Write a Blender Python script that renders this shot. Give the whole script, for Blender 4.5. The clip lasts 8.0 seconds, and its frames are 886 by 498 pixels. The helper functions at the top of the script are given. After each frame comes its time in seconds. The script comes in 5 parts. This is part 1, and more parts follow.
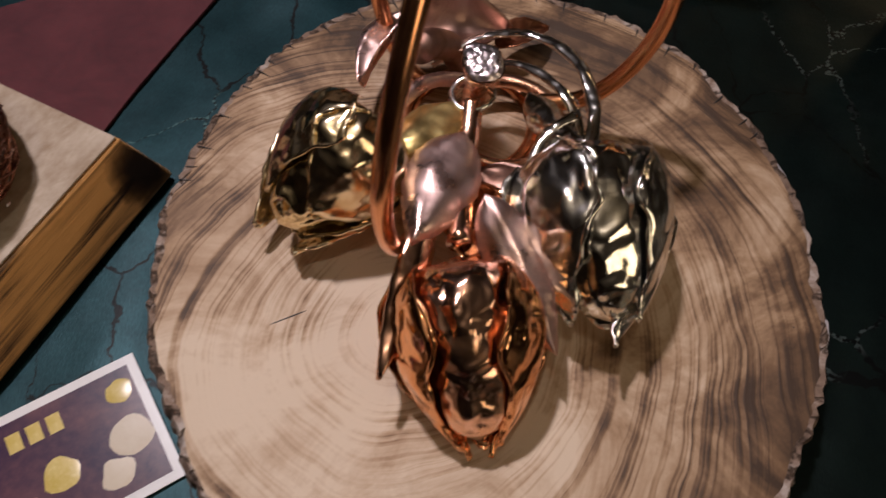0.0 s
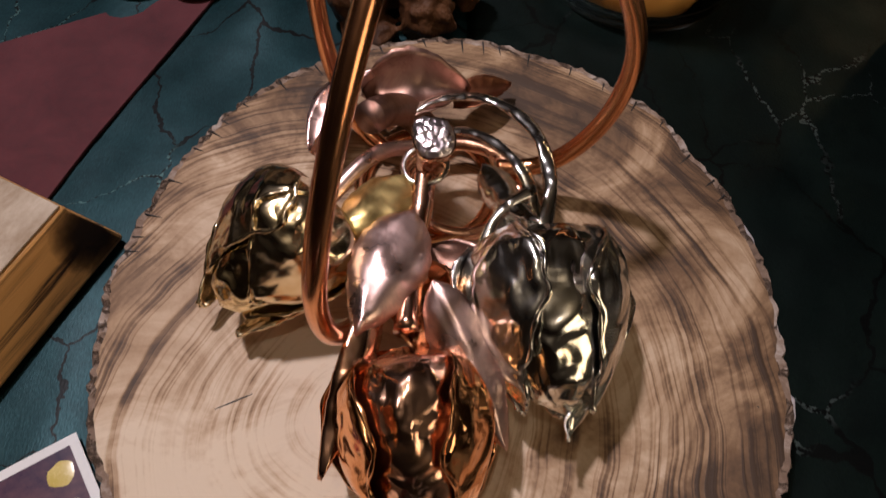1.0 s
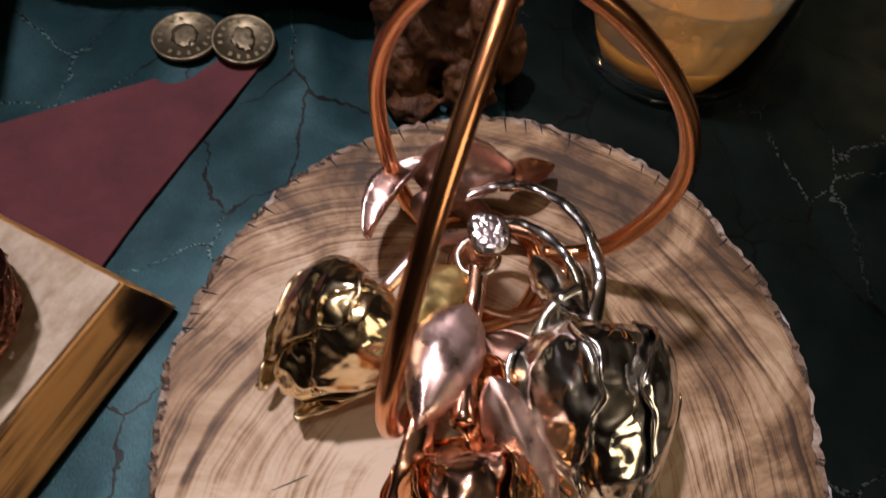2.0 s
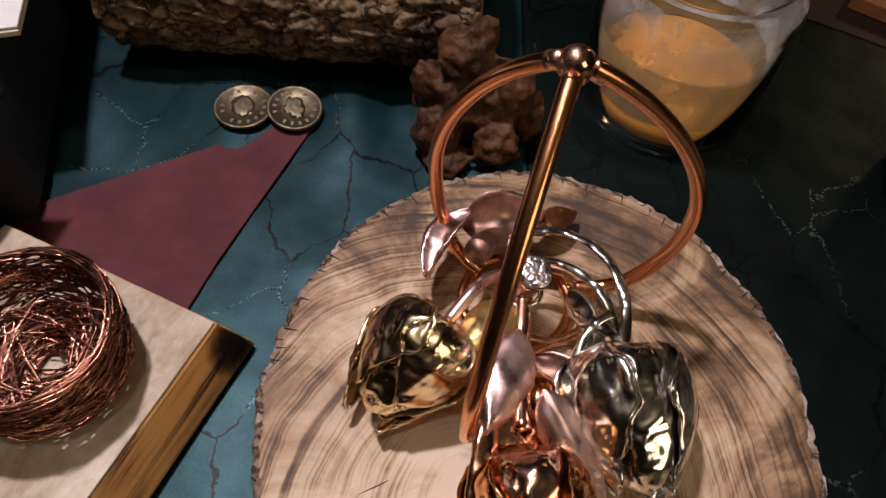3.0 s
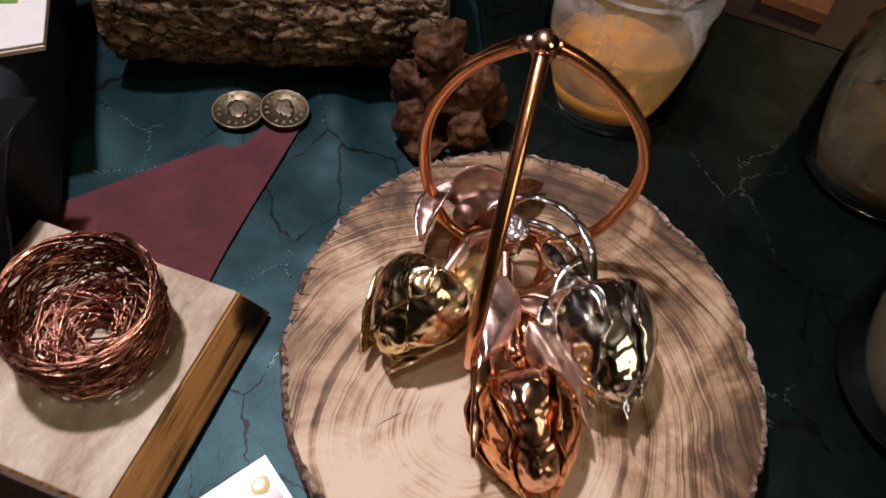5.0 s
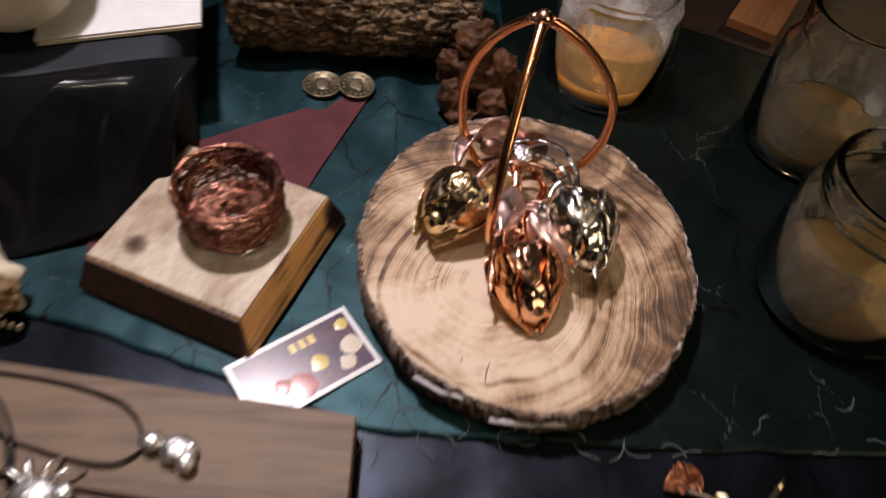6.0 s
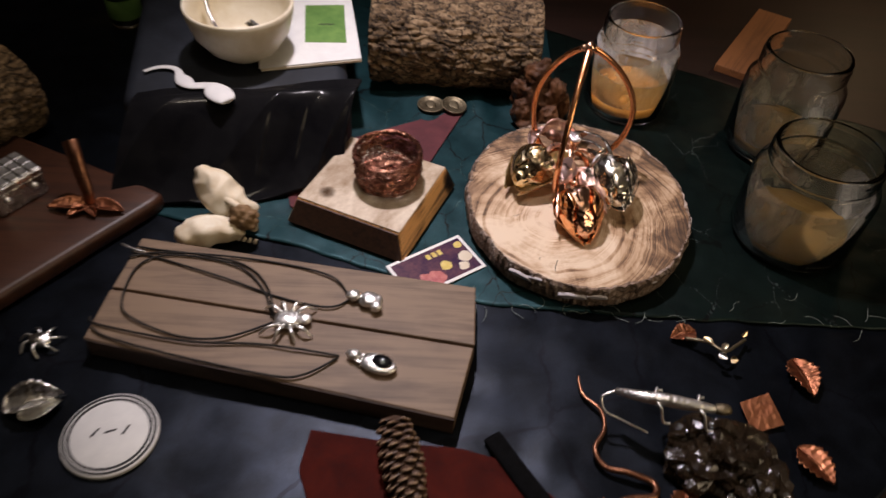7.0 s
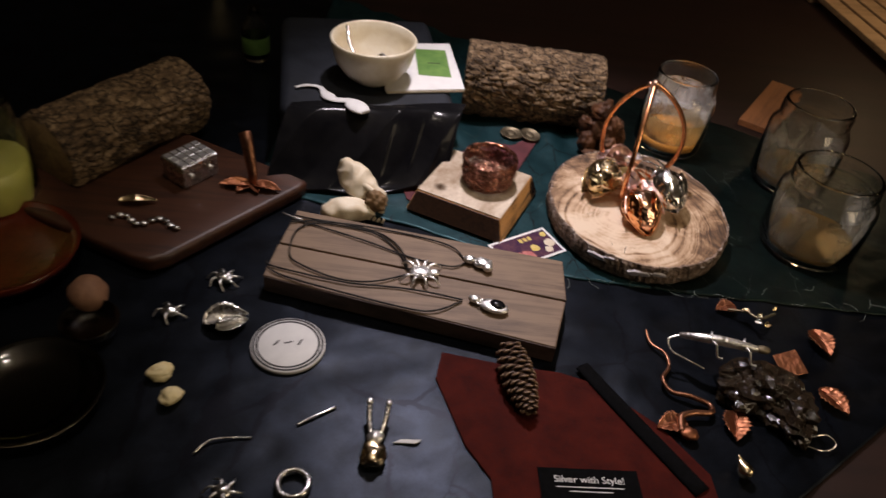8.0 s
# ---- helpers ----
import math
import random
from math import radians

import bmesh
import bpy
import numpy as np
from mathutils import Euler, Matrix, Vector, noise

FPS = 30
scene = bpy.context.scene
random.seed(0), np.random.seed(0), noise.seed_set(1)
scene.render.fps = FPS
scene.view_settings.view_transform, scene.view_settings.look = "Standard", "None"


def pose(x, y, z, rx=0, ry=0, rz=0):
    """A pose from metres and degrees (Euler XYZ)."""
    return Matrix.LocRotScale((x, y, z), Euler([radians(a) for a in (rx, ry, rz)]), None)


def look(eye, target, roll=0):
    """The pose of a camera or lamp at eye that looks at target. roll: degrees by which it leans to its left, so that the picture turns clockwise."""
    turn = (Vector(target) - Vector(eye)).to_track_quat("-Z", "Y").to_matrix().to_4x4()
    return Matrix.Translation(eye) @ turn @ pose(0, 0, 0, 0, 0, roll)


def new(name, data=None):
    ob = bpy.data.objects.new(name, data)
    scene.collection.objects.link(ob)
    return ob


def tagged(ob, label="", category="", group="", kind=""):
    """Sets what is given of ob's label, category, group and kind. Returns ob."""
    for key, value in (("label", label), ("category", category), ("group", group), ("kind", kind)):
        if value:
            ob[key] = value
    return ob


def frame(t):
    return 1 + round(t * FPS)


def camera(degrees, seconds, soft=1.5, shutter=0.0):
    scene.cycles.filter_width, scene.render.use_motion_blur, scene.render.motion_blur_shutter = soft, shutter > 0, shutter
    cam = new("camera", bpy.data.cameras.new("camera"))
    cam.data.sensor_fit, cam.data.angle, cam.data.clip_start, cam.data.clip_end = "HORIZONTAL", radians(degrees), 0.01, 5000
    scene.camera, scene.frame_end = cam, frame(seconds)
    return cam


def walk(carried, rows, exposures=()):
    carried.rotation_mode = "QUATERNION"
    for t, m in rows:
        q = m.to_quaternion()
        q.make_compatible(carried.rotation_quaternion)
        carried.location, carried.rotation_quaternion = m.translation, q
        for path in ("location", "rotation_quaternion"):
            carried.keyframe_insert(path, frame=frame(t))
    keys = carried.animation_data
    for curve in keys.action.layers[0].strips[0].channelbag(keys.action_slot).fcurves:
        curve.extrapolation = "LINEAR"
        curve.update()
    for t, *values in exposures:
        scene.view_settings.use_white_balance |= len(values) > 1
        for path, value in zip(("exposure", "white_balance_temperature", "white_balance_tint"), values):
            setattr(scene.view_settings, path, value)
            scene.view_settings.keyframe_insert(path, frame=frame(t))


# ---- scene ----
cam = camera(61.5, 8.0, 1.5, 0.5)
PATH = [
    (0, (0.0, -0.119, 0.232), (-0.003, 0.857, -1.514), 3.7),
    (0.5, (0.011, -0.107, 0.233), (0.024, 0.864, -1.516), 3.8),
    (1, (0.012, -0.093, 0.237), (0.015, 0.873, -1.514), 3.7),
    (1.5, (0.006, -0.082, 0.241), (0.006, 0.888, -1.508), 4.2),
    (2, (-0.005, -0.078, 0.255), (-0.008, 0.917, -1.48), 4.5),
    (2.2, (-0.01, -0.08, 0.262), (-0.007, 0.943, -1.456), 4.8),
    (3.3, (-0.035, -0.112, 0.297), (0.029, 0.986, -1.373), 5.0),
    (3.5, (-0.037, -0.117, 0.297), (0.05, 0.987, -1.369), 5.5),
    (4, (-0.043, -0.12, 0.299), (0.079, 0.991, -1.36), 6.0),
    (4.2, (-0.048, -0.118, 0.299), (0.097, 0.981, -1.366), 6.7),
    (5.3, (-0.048, -0.175, 0.333), (0.117, 0.972, -1.296), 6.4),
    (5.5, (-0.05, -0.2, 0.343), (0.103, 0.97, -1.272), 6.6),
    (6, (-0.065, -0.289, 0.387), (0.051, 0.938, -1.187), 6.4),
    (6.5, (-0.103, -0.424, 0.446), (-0.013, 0.862, -1.083), 7.0),
    (7, (-0.131, -0.53, 0.493), (-0.075, 0.86, -0.944), 4.4),
    (7.5, (-0.193, -0.646, 0.501), (-0.071, 0.836, -0.837), 7.3),
    (8, (-0.24, -0.726, 0.521), (-0.171, 0.819, -0.748), 7.7),
]
walk(cam, [(t, look(eye, target, roll)) for t, eye, target, roll in PATH],
     [(0, -0.6), (1, -0.54), (2.2, -0.3), (4.0, -0.16), (5.5, -0.1), (6.5, 0.05), (8.0, 0.1)])

# ---- light ----
world = bpy.data.worlds.new("world")
scene.world = world
world.use_nodes = True
world.node_tree.nodes["Background"].inputs[0].default_value = (0.8, 0.62, 0.45, 1)
world.node_tree.nodes["Background"].inputs[1].default_value = 0.032


def lamp(name, kind, place, target, energy, colour, size, cone=None):
    data = bpy.data.lights.new(name, kind)
    data.energy, data.color = energy, colour
    if kind == "AREA":
        data.size = size
    else:
        data.shadow_soft_size = size
    if cone:
        data.spot_size, data.spot_blend = radians(cone), 1.0
    ob = new(name, data)
    ob.matrix_world = look(place, target)
    return ob


lamp("work_lamp", "SPOT", (-0.22, 0.21, 0.87), (-0.065, -0.03, 0.0), 31.5, (1.0, 0.88, 0.94), 0.026, 67)
# unseen warm source added at right-front for shadows, bud reflections and block side
lamp("doorway_light", "AREA", (0.95, -0.75, 0.62), (0.0, 0.0, 0.05), 3.2, (1.0, 0.78, 0.52), 0.55)
# unseen fill added overhead to lift the left side and bud reflections
lamp("ceiling_bulb", "POINT", (-0.2, -0.3, 1.95), (-0.2, -0.3, 0.0), 16.0, (1.0, 0.86, 0.72), 0.05)
lamp("back_lamp", "AREA", (0.66, 0.7, 0.4), (0.6, 0.55, 0.0), 0.34, (1.0, 0.66, 0.36), 0.08)


# ---- materials ----
def links(m):
    m.use_nodes = True
    return m.node_tree.nodes, m.node_tree.links, m.node_tree.nodes["Principled BSDF"]


def ramp(nodes, stops, mode="LINEAR"):
    r = nodes.new("ShaderNodeValToRGB")
    r.color_ramp.interpolation = mode
    while len(r.color_ramp.elements) < len(stops):
        r.color_ramp.elements.new(0.5)
    for e, (p, c) in zip(r.color_ramp.elements, stops):
        e.position, e.color = p, (*c, 1)
    return r


def noise_node(nodes, lk, coord, scale, detail=6, rough=0.6, distort=0.0, stretch=None):
    n = nodes.new("ShaderNodeTexNoise")
    n.inputs["Scale"].default_value, n.inputs["Detail"].default_value = scale, detail
    n.inputs["Roughness"].default_value, n.inputs["Distortion"].default_value = rough, distort
    if stretch:
        mp = nodes.new("ShaderNodeMapping")
        mp.inputs["Scale"].default_value = stretch
        lk.new(coord, mp.inputs["Vector"])
        coord = mp.outputs["Vector"]
    lk.new(coord, n.inputs["Vector"])
    return n


def add_bump(nodes, lk, bsdf, height, strength, distance, chain=None):
    b = nodes.new("ShaderNodeBump")
    b.inputs["Strength"].default_value, b.inputs["Distance"].default_value = strength, distance
    lk.new(height, b.inputs["Height"])
    if chain:
        lk.new(chain.outputs[0], b.inputs["Normal"])
    lk.new(b.outputs[0], bsdf.inputs["Normal"])
    return b


def surface(name, c1, c2, scale=60, rough=0.6, metal=0.0, bump=0.3, dist=0.0006, bscale=None, stretch=None, rvar=0.15, gloss=0.5):
    """Two-tone surface with a coarse and a fine variation and a fine relief."""
    m = bpy.data.materials.new(name)
    nodes, lk, bsdf = links(m)
    tc = nodes.new("ShaderNodeTexCoord").outputs["Object"]
    a = noise_node(nodes, lk, tc, scale, 5, 0.6, 0.4, stretch)
    f = noise_node(nodes, lk, tc, scale * 7, 4, 0.7, 0.0, stretch)
    mx = nodes.new("ShaderNodeMath")
    mx.operation = "MULTIPLY_ADD"
    lk.new(f.outputs[0], mx.inputs[0])
    mx.inputs[1].default_value = 0.35
    lk.new(a.outputs[0], mx.inputs[2])
    r = ramp(nodes, [(0.45, c1), (0.9, c2)])
    lk.new(mx.outputs[0], r.inputs[0])
    lk.new(r.outputs[0], bsdf.inputs["Base Color"])
    mr = nodes.new("ShaderNodeMapRange")
    mr.inputs["To Min"].default_value, mr.inputs["To Max"].default_value = max(rough - rvar, 0.02), min(rough + rvar, 1)
    lk.new(f.outputs[0], mr.inputs["Value"])
    lk.new(mr.outputs[0], bsdf.inputs["Roughness"])
    bsdf.inputs["Metallic"].default_value = metal
    bsdf.inputs["Specular IOR Level"].default_value = gloss
    if bump:
        h = noise_node(nodes, lk, tc, bscale or scale * 4, 4, 0.6, 0.0, stretch)
        add_bump(nodes, lk, bsdf, h.outputs[0], bump, dist)
    return m


def polished(name, colour, rough=0.07, scale=55, bump=0.35, dist=0.0025, dark=None, patch=0.2):
    """Hand-worked mirror metal: gently dented, with a faint tarnish."""
    m = bpy.data.materials.new(name)
    nodes, lk, bsdf = links(m)
    tc = nodes.new("ShaderNodeTexCoord").outputs["Object"]
    t = noise_node(nodes, lk, tc, 90, 5, 0.65, 0.6)
    r = ramp(nodes, [(0.32, dark or tuple(c * 0.62 for c in colour)), (0.55, colour)])
    lk.new(t.outputs[0], r.inputs[0])
    lk.new(r.outputs[0], bsdf.inputs["Base Color"])
    bsdf.inputs["Metallic"].default_value = 1
    mr = nodes.new("ShaderNodeMapRange")
    mr.inputs["To Min"].default_value, mr.inputs["To Max"].default_value = rough + patch, rough
    mr.inputs["From Min"].default_value, mr.inputs["From Max"].default_value = 0.36, 0.62
    lk.new(t.outputs[0], mr.inputs["Value"])
    lk.new(mr.outputs[0], bsdf.inputs["Roughness"])
    h = noise_node(nodes, lk, tc, scale, 1.5, 0.4, 0.3)
    add_bump(nodes, lk, bsdf, h.outputs[0], bump, dist)
    return m


def slice_wood():
    """Sawn end grain: rings round an off-centre heart, pale heartwood, dark streaked outer bands."""
    m = bpy.data.materials.new("sawn_end_grain")
    nodes, lk, bsdf = links(m)
    tc = nodes.new("ShaderNodeTexCoord").outputs["Object"]
    off = nodes.new("ShaderNodeMapping")
    off.inputs["Location"].default_value = (0.026, 0.034, 0)
    off.inputs["Scale"].default_value = (1, 1, 0)
    lk.new(tc, off.inputs["Vector"])
    wob = noise_node(nodes, lk, off.outputs[0], 16, 3, 0.45)
    wl = nodes.new("ShaderNodeVectorMath")
    wl.operation = "LENGTH"
    lk.new(off.outputs[0], wl.inputs[0])
    dist = nodes.new("ShaderNodeMath")
    dist.operation = "MULTIPLY_ADD"
    lk.new(wob.outputs[0], dist.inputs[0])
    dist.inputs[1].default_value = 0.018
    lk.new(wl.outputs["Value"], dist.inputs[2])
    # ring lines: one-dimensional noise along the distance, at two widths
    def rings(scale, detail):
        n = nodes.new("ShaderNodeTexNoise")
        n.noise_dimensions = "1D"
        n.inputs["Scale"].default_value, n.inputs["Detail"].default_value = scale, detail
        lk.new(dist.outputs[0], n.inputs["W"])
        return n
    broad, fine = rings(185, 3), rings(800, 4)
    blotch = noise_node(nodes, lk, off.outputs[0], 26, 5, 0.65, 0.8)
    fibre = noise_node(nodes, lk, tc, 900, 3, 0.7)

    def math2(op, a, b):
        n = nodes.new("ShaderNodeMath")
        n.operation = op
        for k, v in enumerate((a, b)):
            if isinstance(v, (int, float)):
                n.inputs[k].default_value = v
            else:
                lk.new(v, n.inputs[k])
        return n.outputs[0]
    outer = nodes.new("ShaderNodeMapRange")
    outer.inputs["From Min"].default_value, outer.inputs["From Max"].default_value = 0.035, 0.125
    lk.new(dist.outputs[0], outer.inputs["Value"])
    patch = nodes.new("ShaderNodeMapRange")
    patch.inputs["From Min"].default_value, patch.inputs["From Max"].default_value = 0.38, 0.66
    patch.inputs["To Min"].default_value, patch.inputs["To Max"].default_value = 0.25, 1.25
    where = noise_node(nodes, lk, off.outputs[0], 34, 4, 0.6, 0.4)
    lk.new(where.outputs[0], patch.inputs["Value"])
    line = math2("ADD", math2("MULTIPLY", math2("SUBTRACT", broad.outputs[0], 0.5), 1.5), math2("MULTIPLY", math2("SUBTRACT", fine.outputs[0], 0.5), 1.1))
    line = math2("MULTIPLY", math2("MAXIMUM", line, -0.05), 1.5)
    tone = math2("ADD", math2("MULTIPLY", line, patch.outputs[0]), math2("MULTIPLY", blotch.outputs[0], 2.7))
    tone = math2("ADD", tone, math2("MULTIPLY", outer.outputs[0], 0.9))
    tone = math2("ADD", tone, math2("MULTIPLY", fibre.outputs[0], 0.2))
    r = ramp(nodes, [(0.0, (0.70, 0.565, 0.42)), (0.26, (0.57, 0.42, 0.285)), (0.5, (0.40, 0.26, 0.15)), (0.72, (0.2, 0.115, 0.06)), (1.0, (0.06, 0.034, 0.02))])
    mr = nodes.new("ShaderNodeMapRange")
    mr.inputs["From Min"].default_value, mr.inputs["From Max"].default_value = 1.5, 2.75
    lk.new(tone, mr.inputs["Value"])
    lk.new(mr.outputs[0], r.inputs[0])
    lk.new(r.outputs[0], bsdf.inputs["Base Color"])
    bsdf.inputs["Roughness"].default_value = 0.62
    add_bump(nodes, lk, bsdf, tone, 0.25, 0.0008)
    return m


def grain_wood(name, pale, dark, axis=0, pitch=0.012, rough=0.5, lines=0.5, shift=0.0):
    """Plank wood with long grain along an axis of the thing."""
    m = bpy.data.materials.new(name)
    nodes, lk, bsdf = links(m)
    tc = nodes.new("ShaderNodeTexCoord").outputs["Object"]
    s = [1.0, 1.0, 1.0]
    s[axis] = 0.07
    a = noise_node(nodes, lk, tc, 1 / pitch, 4, 0.55, 1.2, tuple(s))
    s[axis] = 0.02
    f = noise_node(nodes, lk, tc, 9 / pitch, 4, 0.7, 0.0, tuple(s))
    b = noise_node(nodes, lk, tc, 18, 4, 0.6, 0.5)
    mx = nodes.new("ShaderNodeMath")
    mx.operation = "MULTIPLY_ADD"
    lk.new(f.outputs[0], mx.inputs[0])
    mx.inputs[1].default_value = 0.45
    lk.new(a.outputs[0], mx.inputs[2])
    m2 = nodes.new("ShaderNodeMath")
    m2.operation = "MULTIPLY_ADD"
    lk.new(b.outputs[0], m2.inputs[0])
    m2.inputs[1].default_value = 0.4
    lk.new(mx.outputs[0], m2.inputs[2])
    mid = tuple((p * (1 - lines) + d * lines) for p, d in zip(pale, dark))
    r = ramp(nodes, [(0.62 + shift, dark), (0.85 + shift * 0.5, mid), (1.0, pale)])
    lk.new(m2.outputs[0], r.inputs[0])
    lk.new(r.outputs[0], bsdf.inputs["Base Color"])
    bsdf.inputs["Roughness"].default_value = rough
    add_bump(nodes, lk, bsdf, mx.outputs[0], 0.3, 0.0006)
    return m


def crackle_cloth(name, base, base2, line, cell=30.0, rough=0.55, satin=0.3, stitch=None):
    """Woven cloth with an embroidered crackle of broken thread lines."""
    m = bpy.data.materials.new(name)
    nodes, lk, bsdf = links(m)
    tc = nodes.new("ShaderNodeTexCoord").outputs["Object"]
    wob = noise_node(nodes, lk, tc, 40, 4, 0.6)
    add = nodes.new("ShaderNodeVectorMath")
    add.operation = "MULTIPLY_ADD"
    lk.new(wob.outputs["Color"], add.inputs[0])
    add.inputs[1].default_value = (0.022, 0.022, 0)
    lk.new(tc, add.inputs[2])
    flat = nodes.new("ShaderNodeMapping")
    flat.inputs["Scale"].default_value = (1, 0.72, 0)
    lk.new(add.outputs[0], flat.inputs["Vector"])
    v = nodes.new("ShaderNodeTexVoronoi")
    v.feature = "DISTANCE_TO_EDGE"
    v.inputs["Scale"].default_value = cell
    lk.new(flat.outputs[0], v.inputs["Vector"])
    br = noise_node(nodes, lk, tc, 21, 3, 0.5)
    th = nodes.new("ShaderNodeMapRange")
    th.inputs["From Min"].default_value, th.inputs["From Max"].default_value = 0.4, 0.6
    th.inputs["To Min"].default_value, th.inputs["To Max"].default_value = 0.003, 0.015
    lk.new(br.outputs[0], th.inputs["Value"])
    ls = nodes.new("ShaderNodeMath")
    ls.operation = "LESS_THAN"
    lk.new(v.outputs["Distance"], ls.inputs[0])
    lk.new(th.outputs[0], ls.inputs[1])
    a = noise_node(nodes, lk, tc, 30, 5, 0.6, 0.5)
    wv = noise_node(nodes, lk, tc, 1800, 2, 0.5, 0.0, (1, 0.35, 1))
    mx = nodes.new("ShaderNodeMath")
    mx.operation = "MULTIPLY_ADD"
    lk.new(wv.outputs[0], mx.inputs[0])
    mx.inputs[1].default_value = 0.5
    lk.new(a.outputs[0], mx.inputs[2])
    r = ramp(nodes, [(0.55, base), (0.95, base2)])
    lk.new(mx.outputs[0], r.inputs[0])
    mix = nodes.new("ShaderNodeMixRGB")
    lk.new(ls.outputs[0], mix.inputs[0])
    lk.new(r.outputs[0], mix.inputs[1])
    st = noise_node(nodes, lk, tc, 13, 2, 0.5)
    bead = noise_node(nodes, lk, tc, 700, 1, 0.5)
    pick = nodes.new("ShaderNodeMath")
    pick.operation = "MULTIPLY"
    for k, (n, lo, hi) in enumerate(((st, 0.5, 0.58), (bead, 0.46, 0.56))):
        g = nodes.new("ShaderNodeMapRange")
        g.inputs["From Min"].default_value, g.inputs["From Max"].default_value = lo, hi
        lk.new(n.outputs[0], g.inputs["Value"])
        lk.new(g.outputs[0], pick.inputs[k])
    lc = nodes.new("ShaderNodeMixRGB")
    lk.new(pick.outputs[0], lc.inputs[0])
    lc.inputs[1].default_value, lc.inputs[2].default_value = (*line, 1), (*(stitch or line), 1)
    lk.new(lc.outputs[0], mix.inputs[2])
    lk.new(mix.outputs[0], bsdf.inputs["Base Color"])
    bsdf.inputs["Roughness"].default_value = rough
    bsdf.inputs["Metallic"].default_value = satin
    b1 = add_bump(nodes, lk, bsdf, wv.outputs[0], 0.25, 0.0003)
    add_bump(nodes, lk, bsdf, v.outputs["Distance"], 0.2, 0.001, b1)
    return m


def bark_wood(name, c1, c2, c3):
    m = bpy.data.materials.new(name)
    nodes, lk, bsdf = links(m)
    tc = nodes.new("ShaderNodeTexCoord").outputs["Object"]
    a = noise_node(nodes, lk, tc, 45, 6, 0.7, 0.6)
    f = noise_node(nodes, lk, tc, 260, 5, 0.7)
    g = nodes.new("ShaderNodeNewGeometry")
    mx = nodes.new("ShaderNodeMath")
    mx.operation = "MULTIPLY_ADD"
    lk.new(f.outputs[0], mx.inputs[0])
    mx.inputs[1].default_value = 0.6
    lk.new(a.outputs[0], mx.inputs[2])
    r = ramp(nodes, [(0.5, c1), (0.8, c2), (1.05, c3)])
    lk.new(mx.outputs[0], r.inputs[0])
    warp = nodes.new("ShaderNodeVectorMath")
    warp.operation = "MULTIPLY_ADD"
    lk.new(a.outputs["Color"], warp.inputs[0])
    warp.inputs[1].default_value = (0.03, 0.02, 0.02)
    lk.new(tc, warp.inputs[2])
    sq = nodes.new("ShaderNodeMapping")
    sq.inputs["Scale"].default_value = (0.4, 1, 1)
    lk.new(warp.outputs[0], sq.inputs["Vector"])
    vo = nodes.new("ShaderNodeTexVoronoi")
    vo.feature = "DISTANCE_TO_EDGE"
    vo.inputs["Scale"].default_value = 120
    lk.new(sq.outputs[0], vo.inputs["Vector"])
    fr = nodes.new("ShaderNodeMapRange")
    fr.inputs["From Min"].default_value, fr.inputs["From Max"].default_value = 0.0, 0.09
    lk.new(vo.outputs["Distance"], fr.inputs["Value"])
    cm = nodes.new("ShaderNodeMixRGB")
    lk.new(fr.outputs[0], cm.inputs[0])
    cm.inputs[1].default_value = (*[q * 0.8 for q in c1], 1)
    lk.new(r.outputs[0], cm.inputs[2])
    lk.new(cm.outputs[0], bsdf.inputs["Base Color"])
    bsdf.inputs["Roughness"].default_value = 0.85
    b1 = add_bump(nodes, lk, bsdf, mx.outputs[0], 0.7, 0.0015)
    add_bump(nodes, lk, bsdf, fr.outputs[0], 0.8, 0.0016, b1)
    return m


def glass(name, colour=(1, 1, 1), rough=0.02):
    m = bpy.data.materials.new(name)
    nodes, lk, bsdf = links(m)
    bsdf.inputs["Base Color"].default_value = (*colour, 1)
    bsdf.inputs["Roughness"].default_value = rough
    bsdf.inputs["Transmission Weight"].default_value = 1
    bsdf.inputs["IOR"].default_value = 1.45
    return m


M_SLICE = slice_wood()
M_BARKRIM = bark_wood("pale_worn_bark", (0.09, 0.055, 0.035), (0.24, 0.165, 0.12), (0.5, 0.43, 0.38))
M_BARK = bark_wood("rough_grey_brown_bark", (0.012, 0.007, 0.004), (0.16, 0.102, 0.053), (0.37, 0.26, 0.15))
M_LOGEND = grain_wood("log_end_wood", (0.3, 0.2, 0.1), (0.1, 0.06, 0.03), 2)
M_TEAL = crackle_cloth("teal_crackle_cloth", (0.004, 0.025, 0.031), (0.013, 0.054, 0.064), (0.001, 0.003, 0.004), 24, 0.46, 0.6, (0.06, 0.13, 0.13))
# greener, darker copy of the runner cloth; the right side's shade is in it
M_GREENSHADE = crackle_cloth("shaded_green_crackle_cloth", (0.0018, 0.0065, 0.006), (0.0055, 0.0155, 0.013), (0.001, 0.002, 0.002), 24, 0.42, 0.7, (0.085, 0.115, 0.11))
M_NAVY = crackle_cloth("navy_black_cloth", (0.0035, 0.005, 0.0075), (0.012, 0.016, 0.0245), (0.005, 0.006, 0.010), 9, 0.38, 0.8)
M_FELT = surface("burgundy_felt", (0.062, 0.013, 0.018), (0.112, 0.026, 0.032), 50, 0.9, 0, 0.4, 0.0004, 900)
M_REDLEATHER = surface("dark_red_leather", (0.03, 0.0035, 0.0025), (0.068, 0.008, 0.0045), 40, 0.8, 0, 0.4, 0.0005, 500, gloss=0.1)
M_COPPER = polished("polished_copper", (0.95, 0.56, 0.4), 0.12, 60, 0.5, 0.004)
